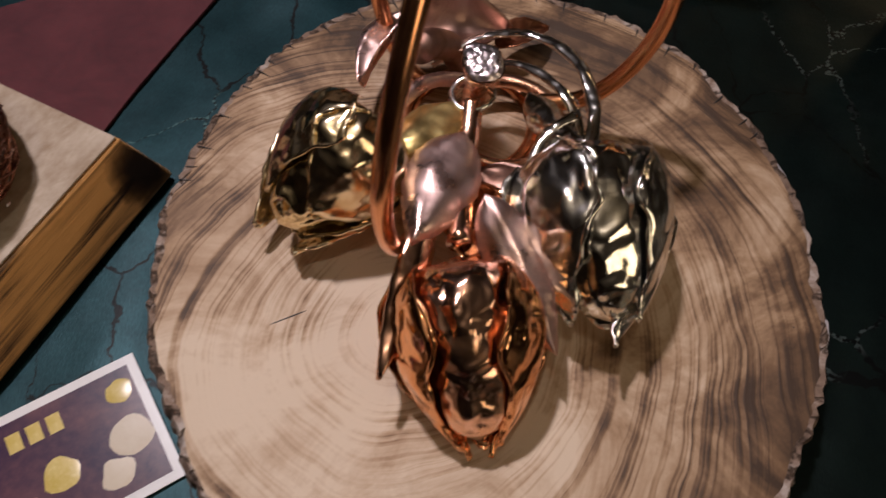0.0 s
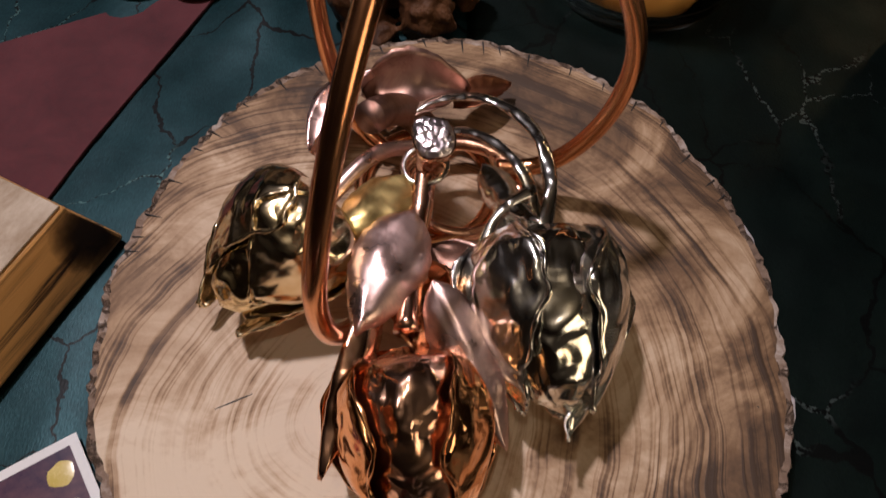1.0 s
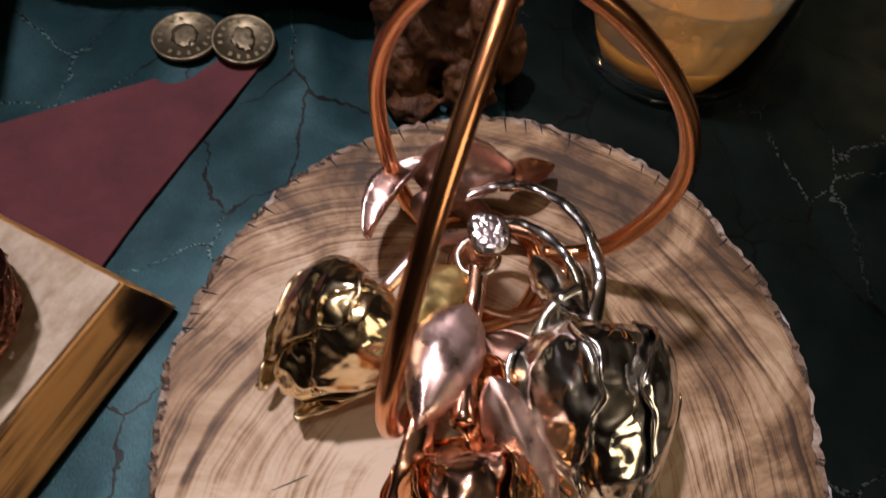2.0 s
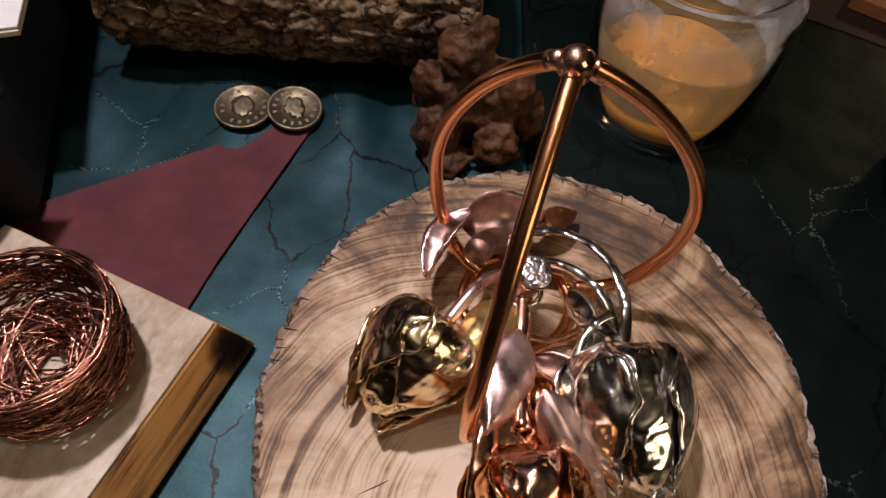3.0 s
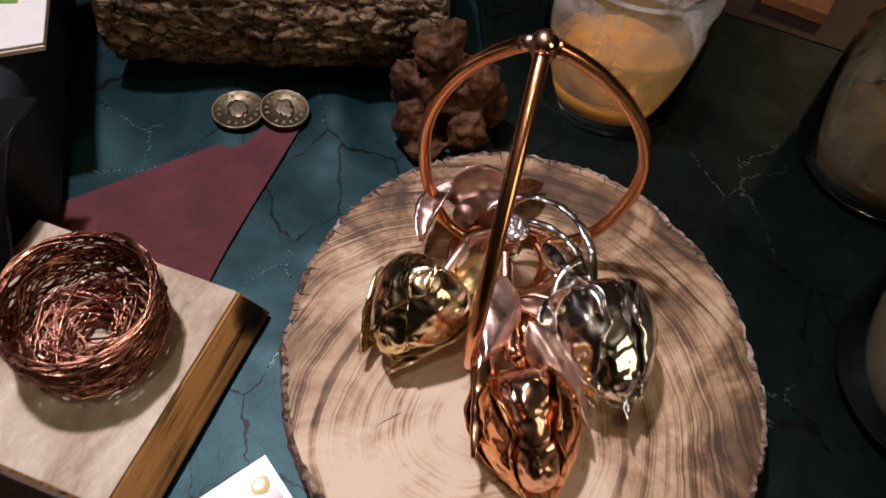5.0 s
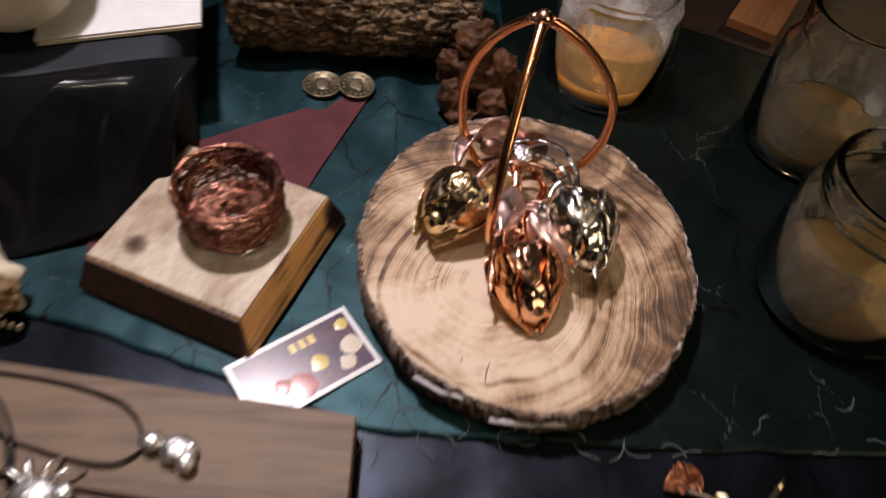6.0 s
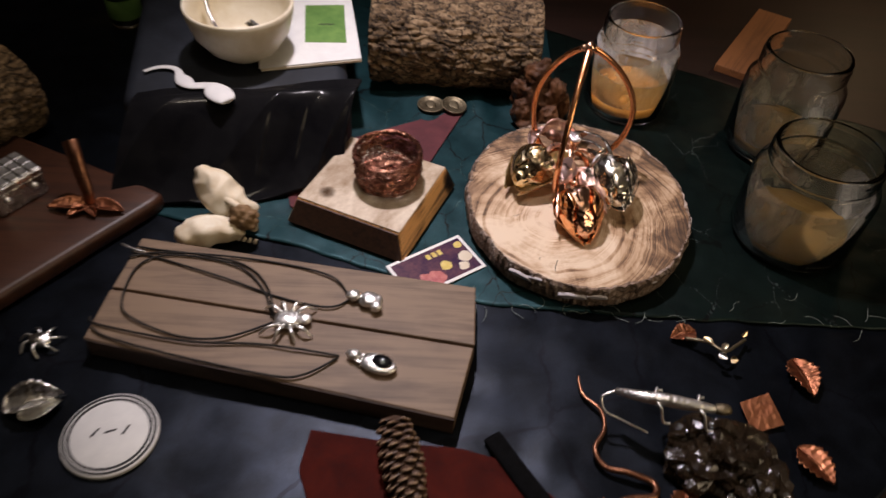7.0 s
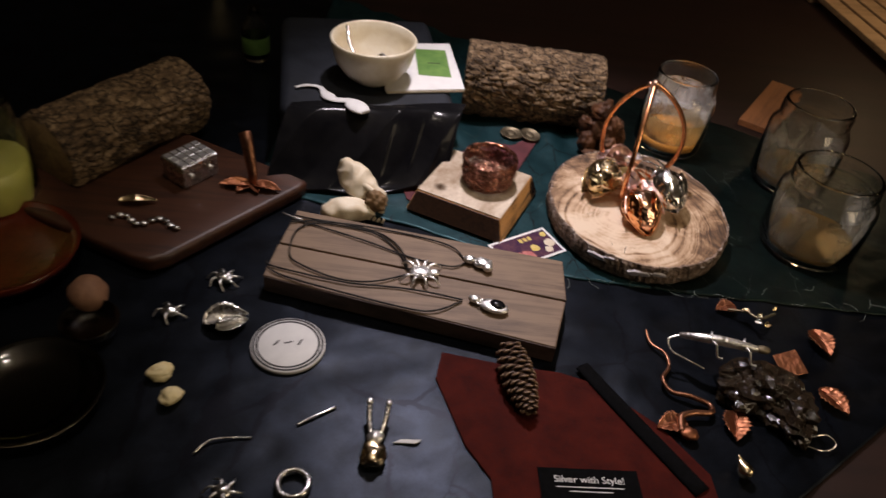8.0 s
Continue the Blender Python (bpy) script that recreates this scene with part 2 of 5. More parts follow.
M_ROD = polished("drawn_copper_rod", (0.86, 0.4, 0.2), 0.2, 120, 0.1, 0.0008, (0.85, 0.395, 0.198), 0.03)
M_ROSECOPPER = polished("rose_copper_leaf", (0.94, 0.66, 0.6), 0.26, 50, 0.25, 0.002)
M_BROWNLEAF = polished("browned_copper", (0.42, 0.26, 0.21), 0.34, 60, 0.5, 0.003, (0.22, 0.11, 0.08))
# oranger than the copper heart: glow bounced between petals is in this colour
M_AMBER = polished("bounce_tinted_copper", (0.97, 0.5, 0.26), 0.09, 90, 0.9, 0.005, (0.93, 0.42, 0.18), 0.06)
M_GOLD = polished("polished_gold", (0.96, 0.82, 0.58), 0.15, 90, 0.9, 0.005, (0.84, 0.62, 0.34), 0.08)
M_SILVER = polished("polished_silver", (0.97, 0.96, 0.94), 0.15, 85, 0.85, 0.005, (0.9, 0.84, 0.72), 0.07)
M_SILVERCORE = polished("mirror_silver", (0.97, 0.96, 0.93), 0.12, 90, 0.8, 0.005, (0.95, 0.86, 0.64), 0.05)
M_GOLDCORE = polished("mirror_gold", (0.97, 0.82, 0.52), 0.13, 110, 0.9, 0.006, (0.88, 0.66, 0.36), 0.05)
M_COPPERHEART = polished("copper_heart", (0.96, 0.6, 0.45), 0.16, 100, 0.8, 0.005, (0.94, 0.5, 0.26), 0.06)
M_GOLDSATIN = polished("satin_gold", (0.95, 0.72, 0.3), 0.3, 90, 0.6, 0.004)
M_CUTFACE = polished("hammered_pale_metal", (0.94, 0.84, 0.86), 0.25, 420, 0.9, 0.0015, (0.8, 0.68, 0.72), 0.1)
M_SATINSILVER = polished("satin_silver", (0.92, 0.91, 0.88), 0.3, 300, 0.8, 0.001, (0.5, 0.5, 0.5))
M_DULLSILVER = polished("worn_silver", (0.75, 0.74, 0.72), 0.18, 200, 0.4, 0.001, (0.15, 0.14, 0.13))
M_WIRE = polished("oxidised_copper_wire", (0.5, 0.24, 0.17), 0.18, 300, 0.2, 0.0004, (0.13, 0.05, 0.03))
M_LEAFCOPPER = polished("matt_copper_leaf", (0.36, 0.15, 0.08), 0.36, 160, 0.6, 0.002, (0.24, 0.085, 0.045))
M_BRONZE = polished("dull_brown_bronze", (0.36, 0.17, 0.1), 0.32, 200, 0.4, 0.001, (0.14, 0.06, 0.035))
M_BRASS = polished("tarnished_bronze", (0.25, 0.21, 0.14), 0.45, 200, 0.4, 0.001, (0.1, 0.08, 0.05))
M_BLOCKTOP = surface("worn_pale_block_face", (0.70, 0.61, 0.49), (0.28, 0.19, 0.11), 24, 0.6, 0, 0.3, 0.0005, 400, (1, 1.6, 1))
M_BLOCKSIDE = grain_wood("streaked_block_side", (0.72, 0.37, 0.12), (0.03, 0.012, 0.006), 0, 0.0045, 0.5, 0.25, 0.09)
# block wood darkened to carry the shade of its unlit side
M_BLOCKSHADE = grain_wood("shaded_block_side", (0.075, 0.035, 0.02), (0.02, 0.011, 0.008), 0, 0.006, 0.6, 0.4)
M_BOARD = grain_wood("grey_brown_board", (0.2, 0.135, 0.085), (0.08, 0.05, 0.032), 0, 0.010, 0.6, 0.4)
M_BOARDSIDE = grain_wood("dark_board_side", (0.07, 0.045, 0.035), (0.02, 0.014, 0.012), 0, 0.012, 0.7, 0.5)
M_WALNUT = grain_wood("dark_walnut", (0.058, 0.021, 0.010), (0.019, 0.0075, 0.0045), 0, 0.014, 0.45, 0.5)
M_PALEPLANK = grain_wood("pale_pine", (0.55, 0.36, 0.2), (0.3, 0.17, 0.08), 0, 0.012, 0.55, 0.4)
M_ORANGEPLANK = grain_wood("orange_brown_plank", (0.3, 0.12, 0.045), (0.13, 0.05, 0.02), 0, 0.012, 0.6, 0.4)
M_TABLE = grain_wood("dark_red_brown_table", (0.02, 0.008, 0.0055), (0.009, 0.004, 0.003), 0, 0.03, 0.5, 0.5)
M_ROOM = grain_wood("dark_plank_room", (0.075, 0.045, 0.025), (0.03, 0.018, 0.01), 2, 0.05, 0.7, 0.5)
M_PLASTER = surface("cream_plaster", (0.6, 0.52, 0.4), (0.7, 0.62, 0.5), 3, 0.8)
M_FLAKE = surface("lilac_white_bark", (0.42, 0.39, 0.42), (0.62, 0.58, 0.6), 90, 0.7)
M_STRAP = surface("matt_black_strap", (0.002, 0.002, 0.002), (0.005, 0.005, 0.006), 200, 0.9, gloss=0.05)
M_CORD = surface("black_waxed_cord", (0.008, 0.007, 0.006), (0.02, 0.017, 0.014), 300, 0.6, gloss=0.25)
M_PAPER = surface("white_paper", (0.64, 0.64, 0.64), (0.74, 0.74, 0.73), 60, 0.7, 0, 0.15, 0.0003)
M_GLOSSCARD = surface("glossy_white_card", (0.8, 0.8, 0.8), (0.86, 0.86, 0.85), 60, 0.22, 0, 0.1, 0.0001)
M_GREENPRINT = surface("green_print", (0.07, 0.17, 0.035), (0.16, 0.29, 0.07), 60, 0.55)
M_PURPLEPRINT = surface("purple_print", (0.022, 0.012, 0.05), (0.15, 0.065, 0.08), 55, 0.24, 0, 0, rvar=0.03)
M_GOLDPRINT = surface("yellow_print", (0.6, 0.45, 0.1), (0.75, 0.62, 0.25), 120, 0.25, 0, 0)
M_ROSEPRINT = surface("rose_print", (0.35, 0.08, 0.1), (0.6, 0.25, 0.22), 120, 0.25, 0, 0)
M_INK = surface("black_ink", (0.01, 0.01, 0.01), (0.03, 0.03, 0.03), 200, 0.6)
M_CHALK = surface("white_lettering", (0.75, 0.75, 0.75), (0.85, 0.85, 0.85), 200, 0.7)
M_BONE = surface("bleached_bone", (0.82, 0.76, 0.62), (0.66, 0.52, 0.33), 40, 0.6, 0, 0.4, 0.0008, 200)
M_BONEDARK = surface("brown_hollow_shade", (0.28, 0.17, 0.08), (0.12, 0.07, 0.03), 90, 0.7)
M_CERAMIC = surface("cream_bowl", (0.62, 0.53, 0.36), (0.8, 0.75, 0.62), 22, 0.35, 0, 0.1, 0.0004)
M_BLACKGLOSS = surface("black_glossy_vinyl", (0.004, 0.004, 0.005), (0.01, 0.01, 0.011), 30, 0.16, 0, 0.1, 0.0006, 200, None, 0.06, 0.12)
M_SLATE = surface("dark_slate_cloth", (0.008, 0.010, 0.014), (0.02, 0.024, 0.033), 30, 0.6, 0, 0.3, 0.0008, gloss=0.3)
M_FIGURE = surface("dark_brown_fibre", (0.018, 0.0065, 0.004), (0.15, 0.062, 0.024), 60, 0.55, 0, 0.9, 0.002, 350, (1, 1, 0.4), gloss=0.3)
M_CONE = surface("pine_cone_scale", (0.028, 0.014, 0.009), (0.095, 0.05, 0.028), 120, 0.55, 0, 0.4, 0.0006)
M_CONETIP = surface("pine_cone_tip", (0.16, 0.1, 0.06), (0.3, 0.2, 0.12), 200, 0.6)
M_GLASS = glass("clear_jar_glass", (0.97, 0.98, 0.96))
M_SMOKEGLASS = glass("smoky_glass", (0.25, 0.22, 0.19), 0.06)
M_AMBERGLASS = surface("red_amber_glaze", (0.05, 0.008, 0.003), (0.11, 0.018, 0.006), 30, 0.1, 0, 0.2, 0.001)
M_WAX = surface("milky_wax", (0.6, 0.5, 0.36), (0.72, 0.66, 0.55), 35, 0.45, 0, 0.2, 0.001)
def hazy(name, c1, c2, low, high):
    """A broken, streaky deposit on glass, part see-through."""
    m = surface(name, c1, c2, 35, 0.5, 0, 0.2, 0.001)
    nodes, lk, bsdf = links(m)
    tc = nodes.new("ShaderNodeTexCoord").outputs["Object"]
    n = noise_node(nodes, lk, tc, 38, 5, 0.65, 0.6, (1, 1, 0.6))
    g = nodes.new("ShaderNodeMapRange")
    g.inputs["From Min"].default_value, g.inputs["From Max"].default_value = 0.38, 0.68
    g.inputs["To Min"].default_value, g.inputs["To Max"].default_value = low, high
    lk.new(n.outputs[0], g.inputs["Value"])
    lk.new(g.outputs[0], bsdf.inputs["Alpha"])
    return m


def burn(name, colour, radius):
    """A soft-edged scorch mark, dense in the middle and broken at the rim."""
    m = surface(name, colour, tuple(c * 2 for c in colour), 120, 0.75, 0, 0, gloss=0.2)
    nodes, lk, bsdf = links(m)
    tc = nodes.new("ShaderNodeTexCoord").outputs["Object"]
    n = noise_node(nodes, lk, tc, 160, 4, 0.6)
    far = nodes.new("ShaderNodeVectorMath")
    far.operation = "LENGTH"
    lk.new(tc, far.inputs[0])
    ma = nodes.new("ShaderNodeMath")
    ma.operation = "MULTIPLY_ADD"
    lk.new(n.outputs[0], ma.inputs[0])
    ma.inputs[1].default_value = radius * 0.5
    lk.new(far.outputs["Value"], ma.inputs[2])
    g = nodes.new("ShaderNodeMapRange")
    g.inputs["From Min"].default_value, g.inputs["From Max"].default_value = radius * 0.45, radius * 1.1
    g.inputs["To Min"].default_value, g.inputs["To Max"].default_value = 0.85, 0.0
    lk.new(ma.outputs[0], g.inputs["Value"])
    lk.new(g.outputs[0], bsdf.inputs["Alpha"])
    return m


M_SMUDGE = burn("brown_burn_smudge", (0.06, 0.035, 0.018), 0.0105)
M_SCORCH = burn("dark_scorch", (0.012, 0.007, 0.005), 0.019)
M_FILM = hazy("milky_wax_film", (0.42, 0.42, 0.42), (0.62, 0.62, 0.64), 0.2, 0.7)
M_AMBERFILM = hazy("amber_wax_film", (0.24, 0.16, 0.055), (0.34, 0.26, 0.14), 0.5, 0.92)
M_HAZE = hazy("thin_wax_haze", (0.3, 0.29, 0.24), (0.48, 0.46, 0.39), 0.12, 0.72)
M_WAXAMBER = surface("amber_wax", (0.52, 0.2, 0.03), (0.62, 0.3, 0.06), 30, 0.4, 0, 0.1, 0.001)
M_WAXGREEN = surface("olive_wax", (0.17, 0.1, 0.03), (0.26, 0.16, 0.05), 30, 0.4, 0, 0.1, 0.001)
M_LIME = surface("yellow_green_wax", (0.26, 0.26, 0.05), (0.36, 0.35, 0.09), 30, 0.4, 0, 0.1, 0.001)
M_STONE = surface("smoky_crystal", (0.006, 0.004, 0.003), (0.028, 0.019, 0.011), 60, 0.14, 0, 0.6, 0.002, 120)
M_BLACKSTONE = surface("black_onyx", (0.004, 0.004, 0.005), (0.01, 0.01, 0.012), 60, 0.05, 0, 0)
M_PEBBLE = surface("pale_yellow_pebble", (0.75, 0.62, 0.3), (0.85, 0.75, 0.48), 70, 0.5)
M_CLAY = surface("brown_clay", (0.2, 0.1, 0.06), (0.32, 0.17, 0.1), 60, 0.7)
M_THREAD = surface("pale_thread", (0.16, 0.2, 0.18), (0.26, 0.3, 0.27), 200, 0.6)


# ---- shapes ----
def finish(bm, smooth=True):
    bmesh.ops.recalc_face_normals(bm, faces=bm.faces[:])
    for f in bm.faces:
        f.smooth = smooth
    return bm


def mesh_of(name, bm, mats):
    me = bpy.data.meshes.new(name)
    bm.to_mesh(me)
    bm.free()
    for m in mats if isinstance(mats, (list, tuple)) else [mats]:
        me.materials.append(m)
    return me


def part(name, bm, material, parent, label=""):
    ob = new(name, mesh_of(name, bm, material))
    ob.parent = parent
    if label:
        tagged(ob, label)
    return ob


def thing(name, place, label, category, group="", kind="", turn=0.0):
    ob = new(name)
    ob.empty_display_size = 0.01
    ob.matrix_world = pose(*place, 0, 0, turn)
    return tagged(ob, label, category, group, kind)


def solid(name, bm, material, place, label, category, group="", kind="", turn=0.0):
    ob = new(name, mesh_of(name, bm, material))
    ob.matrix_world = pose(*place, 0, 0, turn)
    return tagged(ob, label, category, group, kind)


def spline(points, steps=8, closed=False):
    """Points on a smooth line through the given ones."""
    p = [Vector(q) for q in points]
    n = len(p)
    out = []
    for i in range(n if closed else n - 1):
        if closed:
            a, b, c, d = p[i - 1], p[i], p[(i + 1) % n], p[(i + 2) % n]
        else:
            a, b, c, d = p[max(i - 1, 0)], p[i], p[i + 1], p[min(i + 2, n - 1)]
        for k in range(steps):
            t = k / steps
            out.append(0.5 * ((2 * b) + (c - a) * t + (2 * a - 5 * b + 4 * c - d) * t * t + (3 * b - a - 3 * c + d) * t ** 3))
    if not closed:
        out.append(p[-1])
    return out


def tube(points, radius, segs=10, steps=8, closed=False, bm=None, flat=1.0):
    """A round bar along a smooth line; radius is a number or a function of 0..1."""
    bm = bm or bmesh.new()
    line = spline(points, steps, closed)
    n = len(line)
    rings = []
    up = None
    for i, q in enumerate(line):
        if closed:
            d = (line[(i + 1) % n] - line[i - 1]).normalized()
        else:
            d = (line[min(i + 1, n - 1)] - line[max(i - 1, 0)]).normalized()
        if up is None:
            up = d.cross(Vector((0, 0, 1)))
            if up.length < 1e-4:
                up = Vector((1, 0, 0))
            up.normalize()
        up = (up - d * up.dot(d)).normalized()
        side = d.cross(up)
        r = radius(i / (n - 1)) if callable(radius) else radius
        rings.append([bm.verts.new(q + (up * math.cos(2 * math.pi * k / segs) + side * flat * math.sin(2 * math.pi * k / segs)) * r) for k in range(segs)])
    for i in range(n if closed else n - 1):
        a, b = rings[i], rings[(i + 1) % n]
        for k in range(segs):
            bm.faces.new((a[k], a[(k + 1) % segs], b[(k + 1) % segs], b[k]))
    if not closed:
        bm.faces.new(rings[0])
        bm.faces.new(rings[-1])
    return finish(bm)


def lathe(profile, segs=40, wobble=0.0, seed=0):
    """A turned shape from (radius, height) pairs; radius 0 closes an end."""
    bm = bmesh.new()
    rings = []
    for r, z in profile:
        if r < 1e-6:
            rings.append([bm.verts.new((0, 0, z))])
        else:
            rings.append([])
            for k in range(segs):
                a = 2 * math.pi * k / segs
                w = 1 + wobble * noise.noise((math.cos(a) * 1.3 + seed, math.sin(a) * 1.3, z * 30))
                rings[-1].append(bm.verts.new((r * w * math.cos(a), r * w * math.sin(a), z)))
    for a, b in zip(rings, rings[1:]):
        for k in range(segs):
            j = (k + 1) % segs
            if len(a) == 1 and len(b) > 1:
                bm.faces.new((a[0], b[k], b[j]))
            elif len(b) == 1 and len(a) > 1:
                bm.faces.new((a[k], a[j], b[0]))
            elif len(a) > 1:
                bm.faces.new((a[k], a[j], b[j], b[k]))
    return finish(bm)


def slab(outline, z0, z1, bevel=0.001, segs=2, smooth=False):
    """A flat piece of any outline, with softened edges."""
    bm = bmesh.new()
    low = [bm.verts.new((x, y, z0)) for x, y in outline]
    top = [bm.verts.new((x, y, z1)) for x, y in outline]
    n = len(outline)
    bm.faces.new(low[::-1])
    bm.faces.new(top)
    for i in range(n):
        bm.faces.new((low[i], low[(i + 1) % n], top[(i + 1) % n], top[i]))
    bmesh.ops.recalc_face_normals(bm, faces=bm.faces[:])
    if bevel:
        bmesh.ops.bevel(bm, geom=bm.edges[:], offset=bevel, segments=segs, affect="EDGES", profile=0.5, clamp_overlap=True)
    return finish(bm, smooth)


def box(sx, sy, sz, bevel=0.001):
    return slab([(-sx / 2, -sy / 2), (sx / 2, -sy / 2), (sx / 2, sy / 2), (-sx / 2, sy / 2)], 0, sz, bevel)


def blob(sx, sy, sz, rough=0.15, freq=1.5, seed=0, level=4, flat=None, at=(0, 0, 0), bm=None):
    """A lumpy rounded body; flat cuts it off level at that height below its middle."""
    own = bmesh.new()
    bmesh.ops.create_icosphere(own, subdivisions=level, radius=1)
    for v in own.verts:
        n = noise.fractal(v.co * freq + Vector((seed * 7.3, seed * 3.1, seed)), 0.9, 2.1, 4)
        v.co *= 1 + rough * n
        v.co = Vector((v.co.x * sx, v.co.y * sy, v.co.z * sz))
        if flat is not None:
            v.co.z = max(v.co.z, -flat)
        v.co += Vector(at)
    if bm is None:
        return finish(own)
    me = bpy.data.meshes.new("piece")
    own.to_mesh(me)
    own.free()
    bm.from_mesh(me)
    bpy.data.meshes.remove(me)
    return finish(bm)


def align(direction, roll=0.0):
    """A turn that carries +z to the direction."""
    return Vector(direction).to_track_quat("Z", "Y").to_matrix().to_4x4() @ pose(0, 0, 0, 0, 0, roll)


def sheet(outline_x, outline_y, nx, ny, height, thick=0.0012):
    """A cloth laid over a grid, with a turned-down rim; height(x, y) gives its top."""
    bm = bmesh.new()
    top = [[bm.verts.new((outline_x(i / nx, j / ny), outline_y(i / nx, j / ny), 0)) for i in range(nx + 1)] for j in range(ny + 1)]
    for row in top:
        for v in row:
            v.co.z = height(v.co.x, v.co.y)
    for j in range(ny):
        for i in range(nx):
            bm.faces.new((top[j][i], top[j][i + 1], top[j + 1][i + 1], top[j + 1][i]))
    rim = top[0][:] + [r[-1] for r in top[1:]] + top[-1][-2::-1] + [r[0] for r in top[-2:0:-1]]
    low = [bm.verts.new(v.co - Vector((0, 0, thick))) for v in rim]
    for i in range(len(rim)):
        bm.faces.new((rim[i], low[i], low[(i + 1) % len(rim)], rim[(i + 1) % len(rim)]))
    return finish(bm)


# ---- setting ----
def wrinkle(x, y, amp, freq, seed):
    n = noise.fractal(Vector((x * freq, y * freq, seed)), 0.8, 2.0, 4)
    return -amp * abs(n)


def north(x):
    return 0.362 - 0.5 * x


def bent(x, pts):
    for (x0, y0), (x1, y1) in zip(pts, pts[1:]):
        if x <= x1:
            return y0 + (y1 - y0) * (x - x0) / (x1 - x0)
    return pts[-1][1]


def teal_south(x):
    return bent(x, [(-0.4324, -0.0137), (-0.2507, -0.0561), (-0.0784, -0.1167), (0.0639, -0.1234), (0.53, -0.127)]) + 0.003 * noise.noise((x * 40, 0, 3))


def navy_south(x):
    return min(max(-0.8, -0.3665 + 0.8 * (x - 0.1007)), 0.0)


def teal_height(x, y):
    fold = 0.006 * max(0.0, min(1, (y - 0.12) / 0.05)) * (0.5 + 0.5 * math.sin(95 * x + 14 * y + 3 * noise.noise((x * 9, y * 9, 0))))
    return 0.0004 + wrinkle(x, y, 0.0016, 14, 1) + (fold if y > 0.12 and x < 0.01 else 0.0)


def navy_height(x, y):
    return -0.0012 + wrinkle(x, y, 0.0030, 13, 5)


tagged(solid("ground", box(6, 6, 0.05, 0.0), M_ROOM, (0, 0, -0.8), "dark plank floor of the room", "floor", kind="structure"), kind="structure")
for name, sx, sy, x, y in (("wall_north", 6.2, 0.1, 0, 3.05), ("wall_south", 6.2, 0.1, 0, -3.05), ("wall_east", 0.1, 6, 3.05, 0), ("wall_west", 0.1, 6, -3.05, 0)):
    solid(name, box(sx, sy, 3.2, 0.0), M_ROOM, (x, y, -0.75), "dark wooden plank wall of the room", "wall", kind="structure")
solid("ceiling", box(6.2, 6.2, 0.1, 0.0), M_PLASTER, (0, 0, 2.45), "cream plaster ceiling of the room", "ceiling", kind="structure")

table = thing("table", (0, 0, -0.006), "dark red-brown wooden table under two cloths", "table")
part("tabletop", slab([(-1.1, -0.85), (0.95, -0.85), (0.95, 1.05), (-1.1, 1.05)], -0.035, 0, 0.003), M_TABLE, table)
for lx in (-1.0, 0.85):
    for ly in (-0.75, 0.95):
        leg = part("leg", box(0.06, 0.06, 0.709, 0.004), M_TABLE, table)
        leg.location = (lx, ly, -0.744)

NX = lambda u: -1.0 + 1.49 * u
solid("under_cloth", sheet(lambda u, v: NX(u), lambda u, v: navy_south(NX(u)) + v * (min(north(NX(u)) - 0.004, 0.62) - navy_south(NX(u))), 130, 120, navy_height), M_NAVY, (0, 0, 0), "dark navy crinkled cloth spread over the table", "tablecloth")
TX = lambda u: -0.435 + 0.50 * u
solid("table_runner", sheet(lambda u, v: TX(u), lambda u, v: teal_south(TX(u)) + v * (north(TX(u)) - teal_south(TX(u))), 120, 120, teal_height), M_TEAL, (0, 0, 0), "teal cloth with a dark crackle pattern, lying creased", "cloth")
# right side of the runner, laid over it in the shade-darkened copy
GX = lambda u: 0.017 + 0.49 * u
solid("table_runner", sheet(lambda u, v: GX(u), lambda u, v: teal_south(GX(u)) + v * (north(GX(u)) - teal_south(GX(u))), 110, 110, lambda x, y: 0.0006 + teal_height(x, y)), M_GREENSHADE, (0, 0, 0), "right part of the runner, green copy darkened for shade, pale stitched crackle lines", "cloth")

# loose threads along the runner's hem
threads = bmesh.new()
rnd = random.Random(4)
for k in range(26):
    x = rnd.uniform(-0.1, 0.3)
    y = teal_south(x) + rnd.uniform(-0.006, 0.03 if x > 0.1 else 0.006)
    a = rnd.uniform(0, 6.28)
    pts = [(x, y, 0.001)]
    for s in range(3):
        a += rnd.uniform(-0.9, 0.9)
        px, py, _ = pts[-1]
        pts.append((px + 0.006 * math.cos(a), py + 0.006 * math.sin(a), 0.001))
    tube(pts, 0.00022, 4, 3, bm=threads)
solid("loose_thread", threads, M_THREAD, (0, 0, 0), "pale frayed threads along the cloth hem", "thread", kind="stuff")

# ---- wood slice ----
def slice_radius(a, lip=0.0):
    c, s = math.cos(a), math.sin(a)
    r = 1 / math.sqrt((c / 0.1035) ** 2 + (s / 0.1150) ** 2)
    r *= 1 + 0.022 * noise.noise((c * 2.2, s * 2.2, 4)) + 0.012 * noise.noise((c * 7, s * 7, 1)) + 0.005 * noise.noise((c * 24, s * 24, 2))
    return r + lip


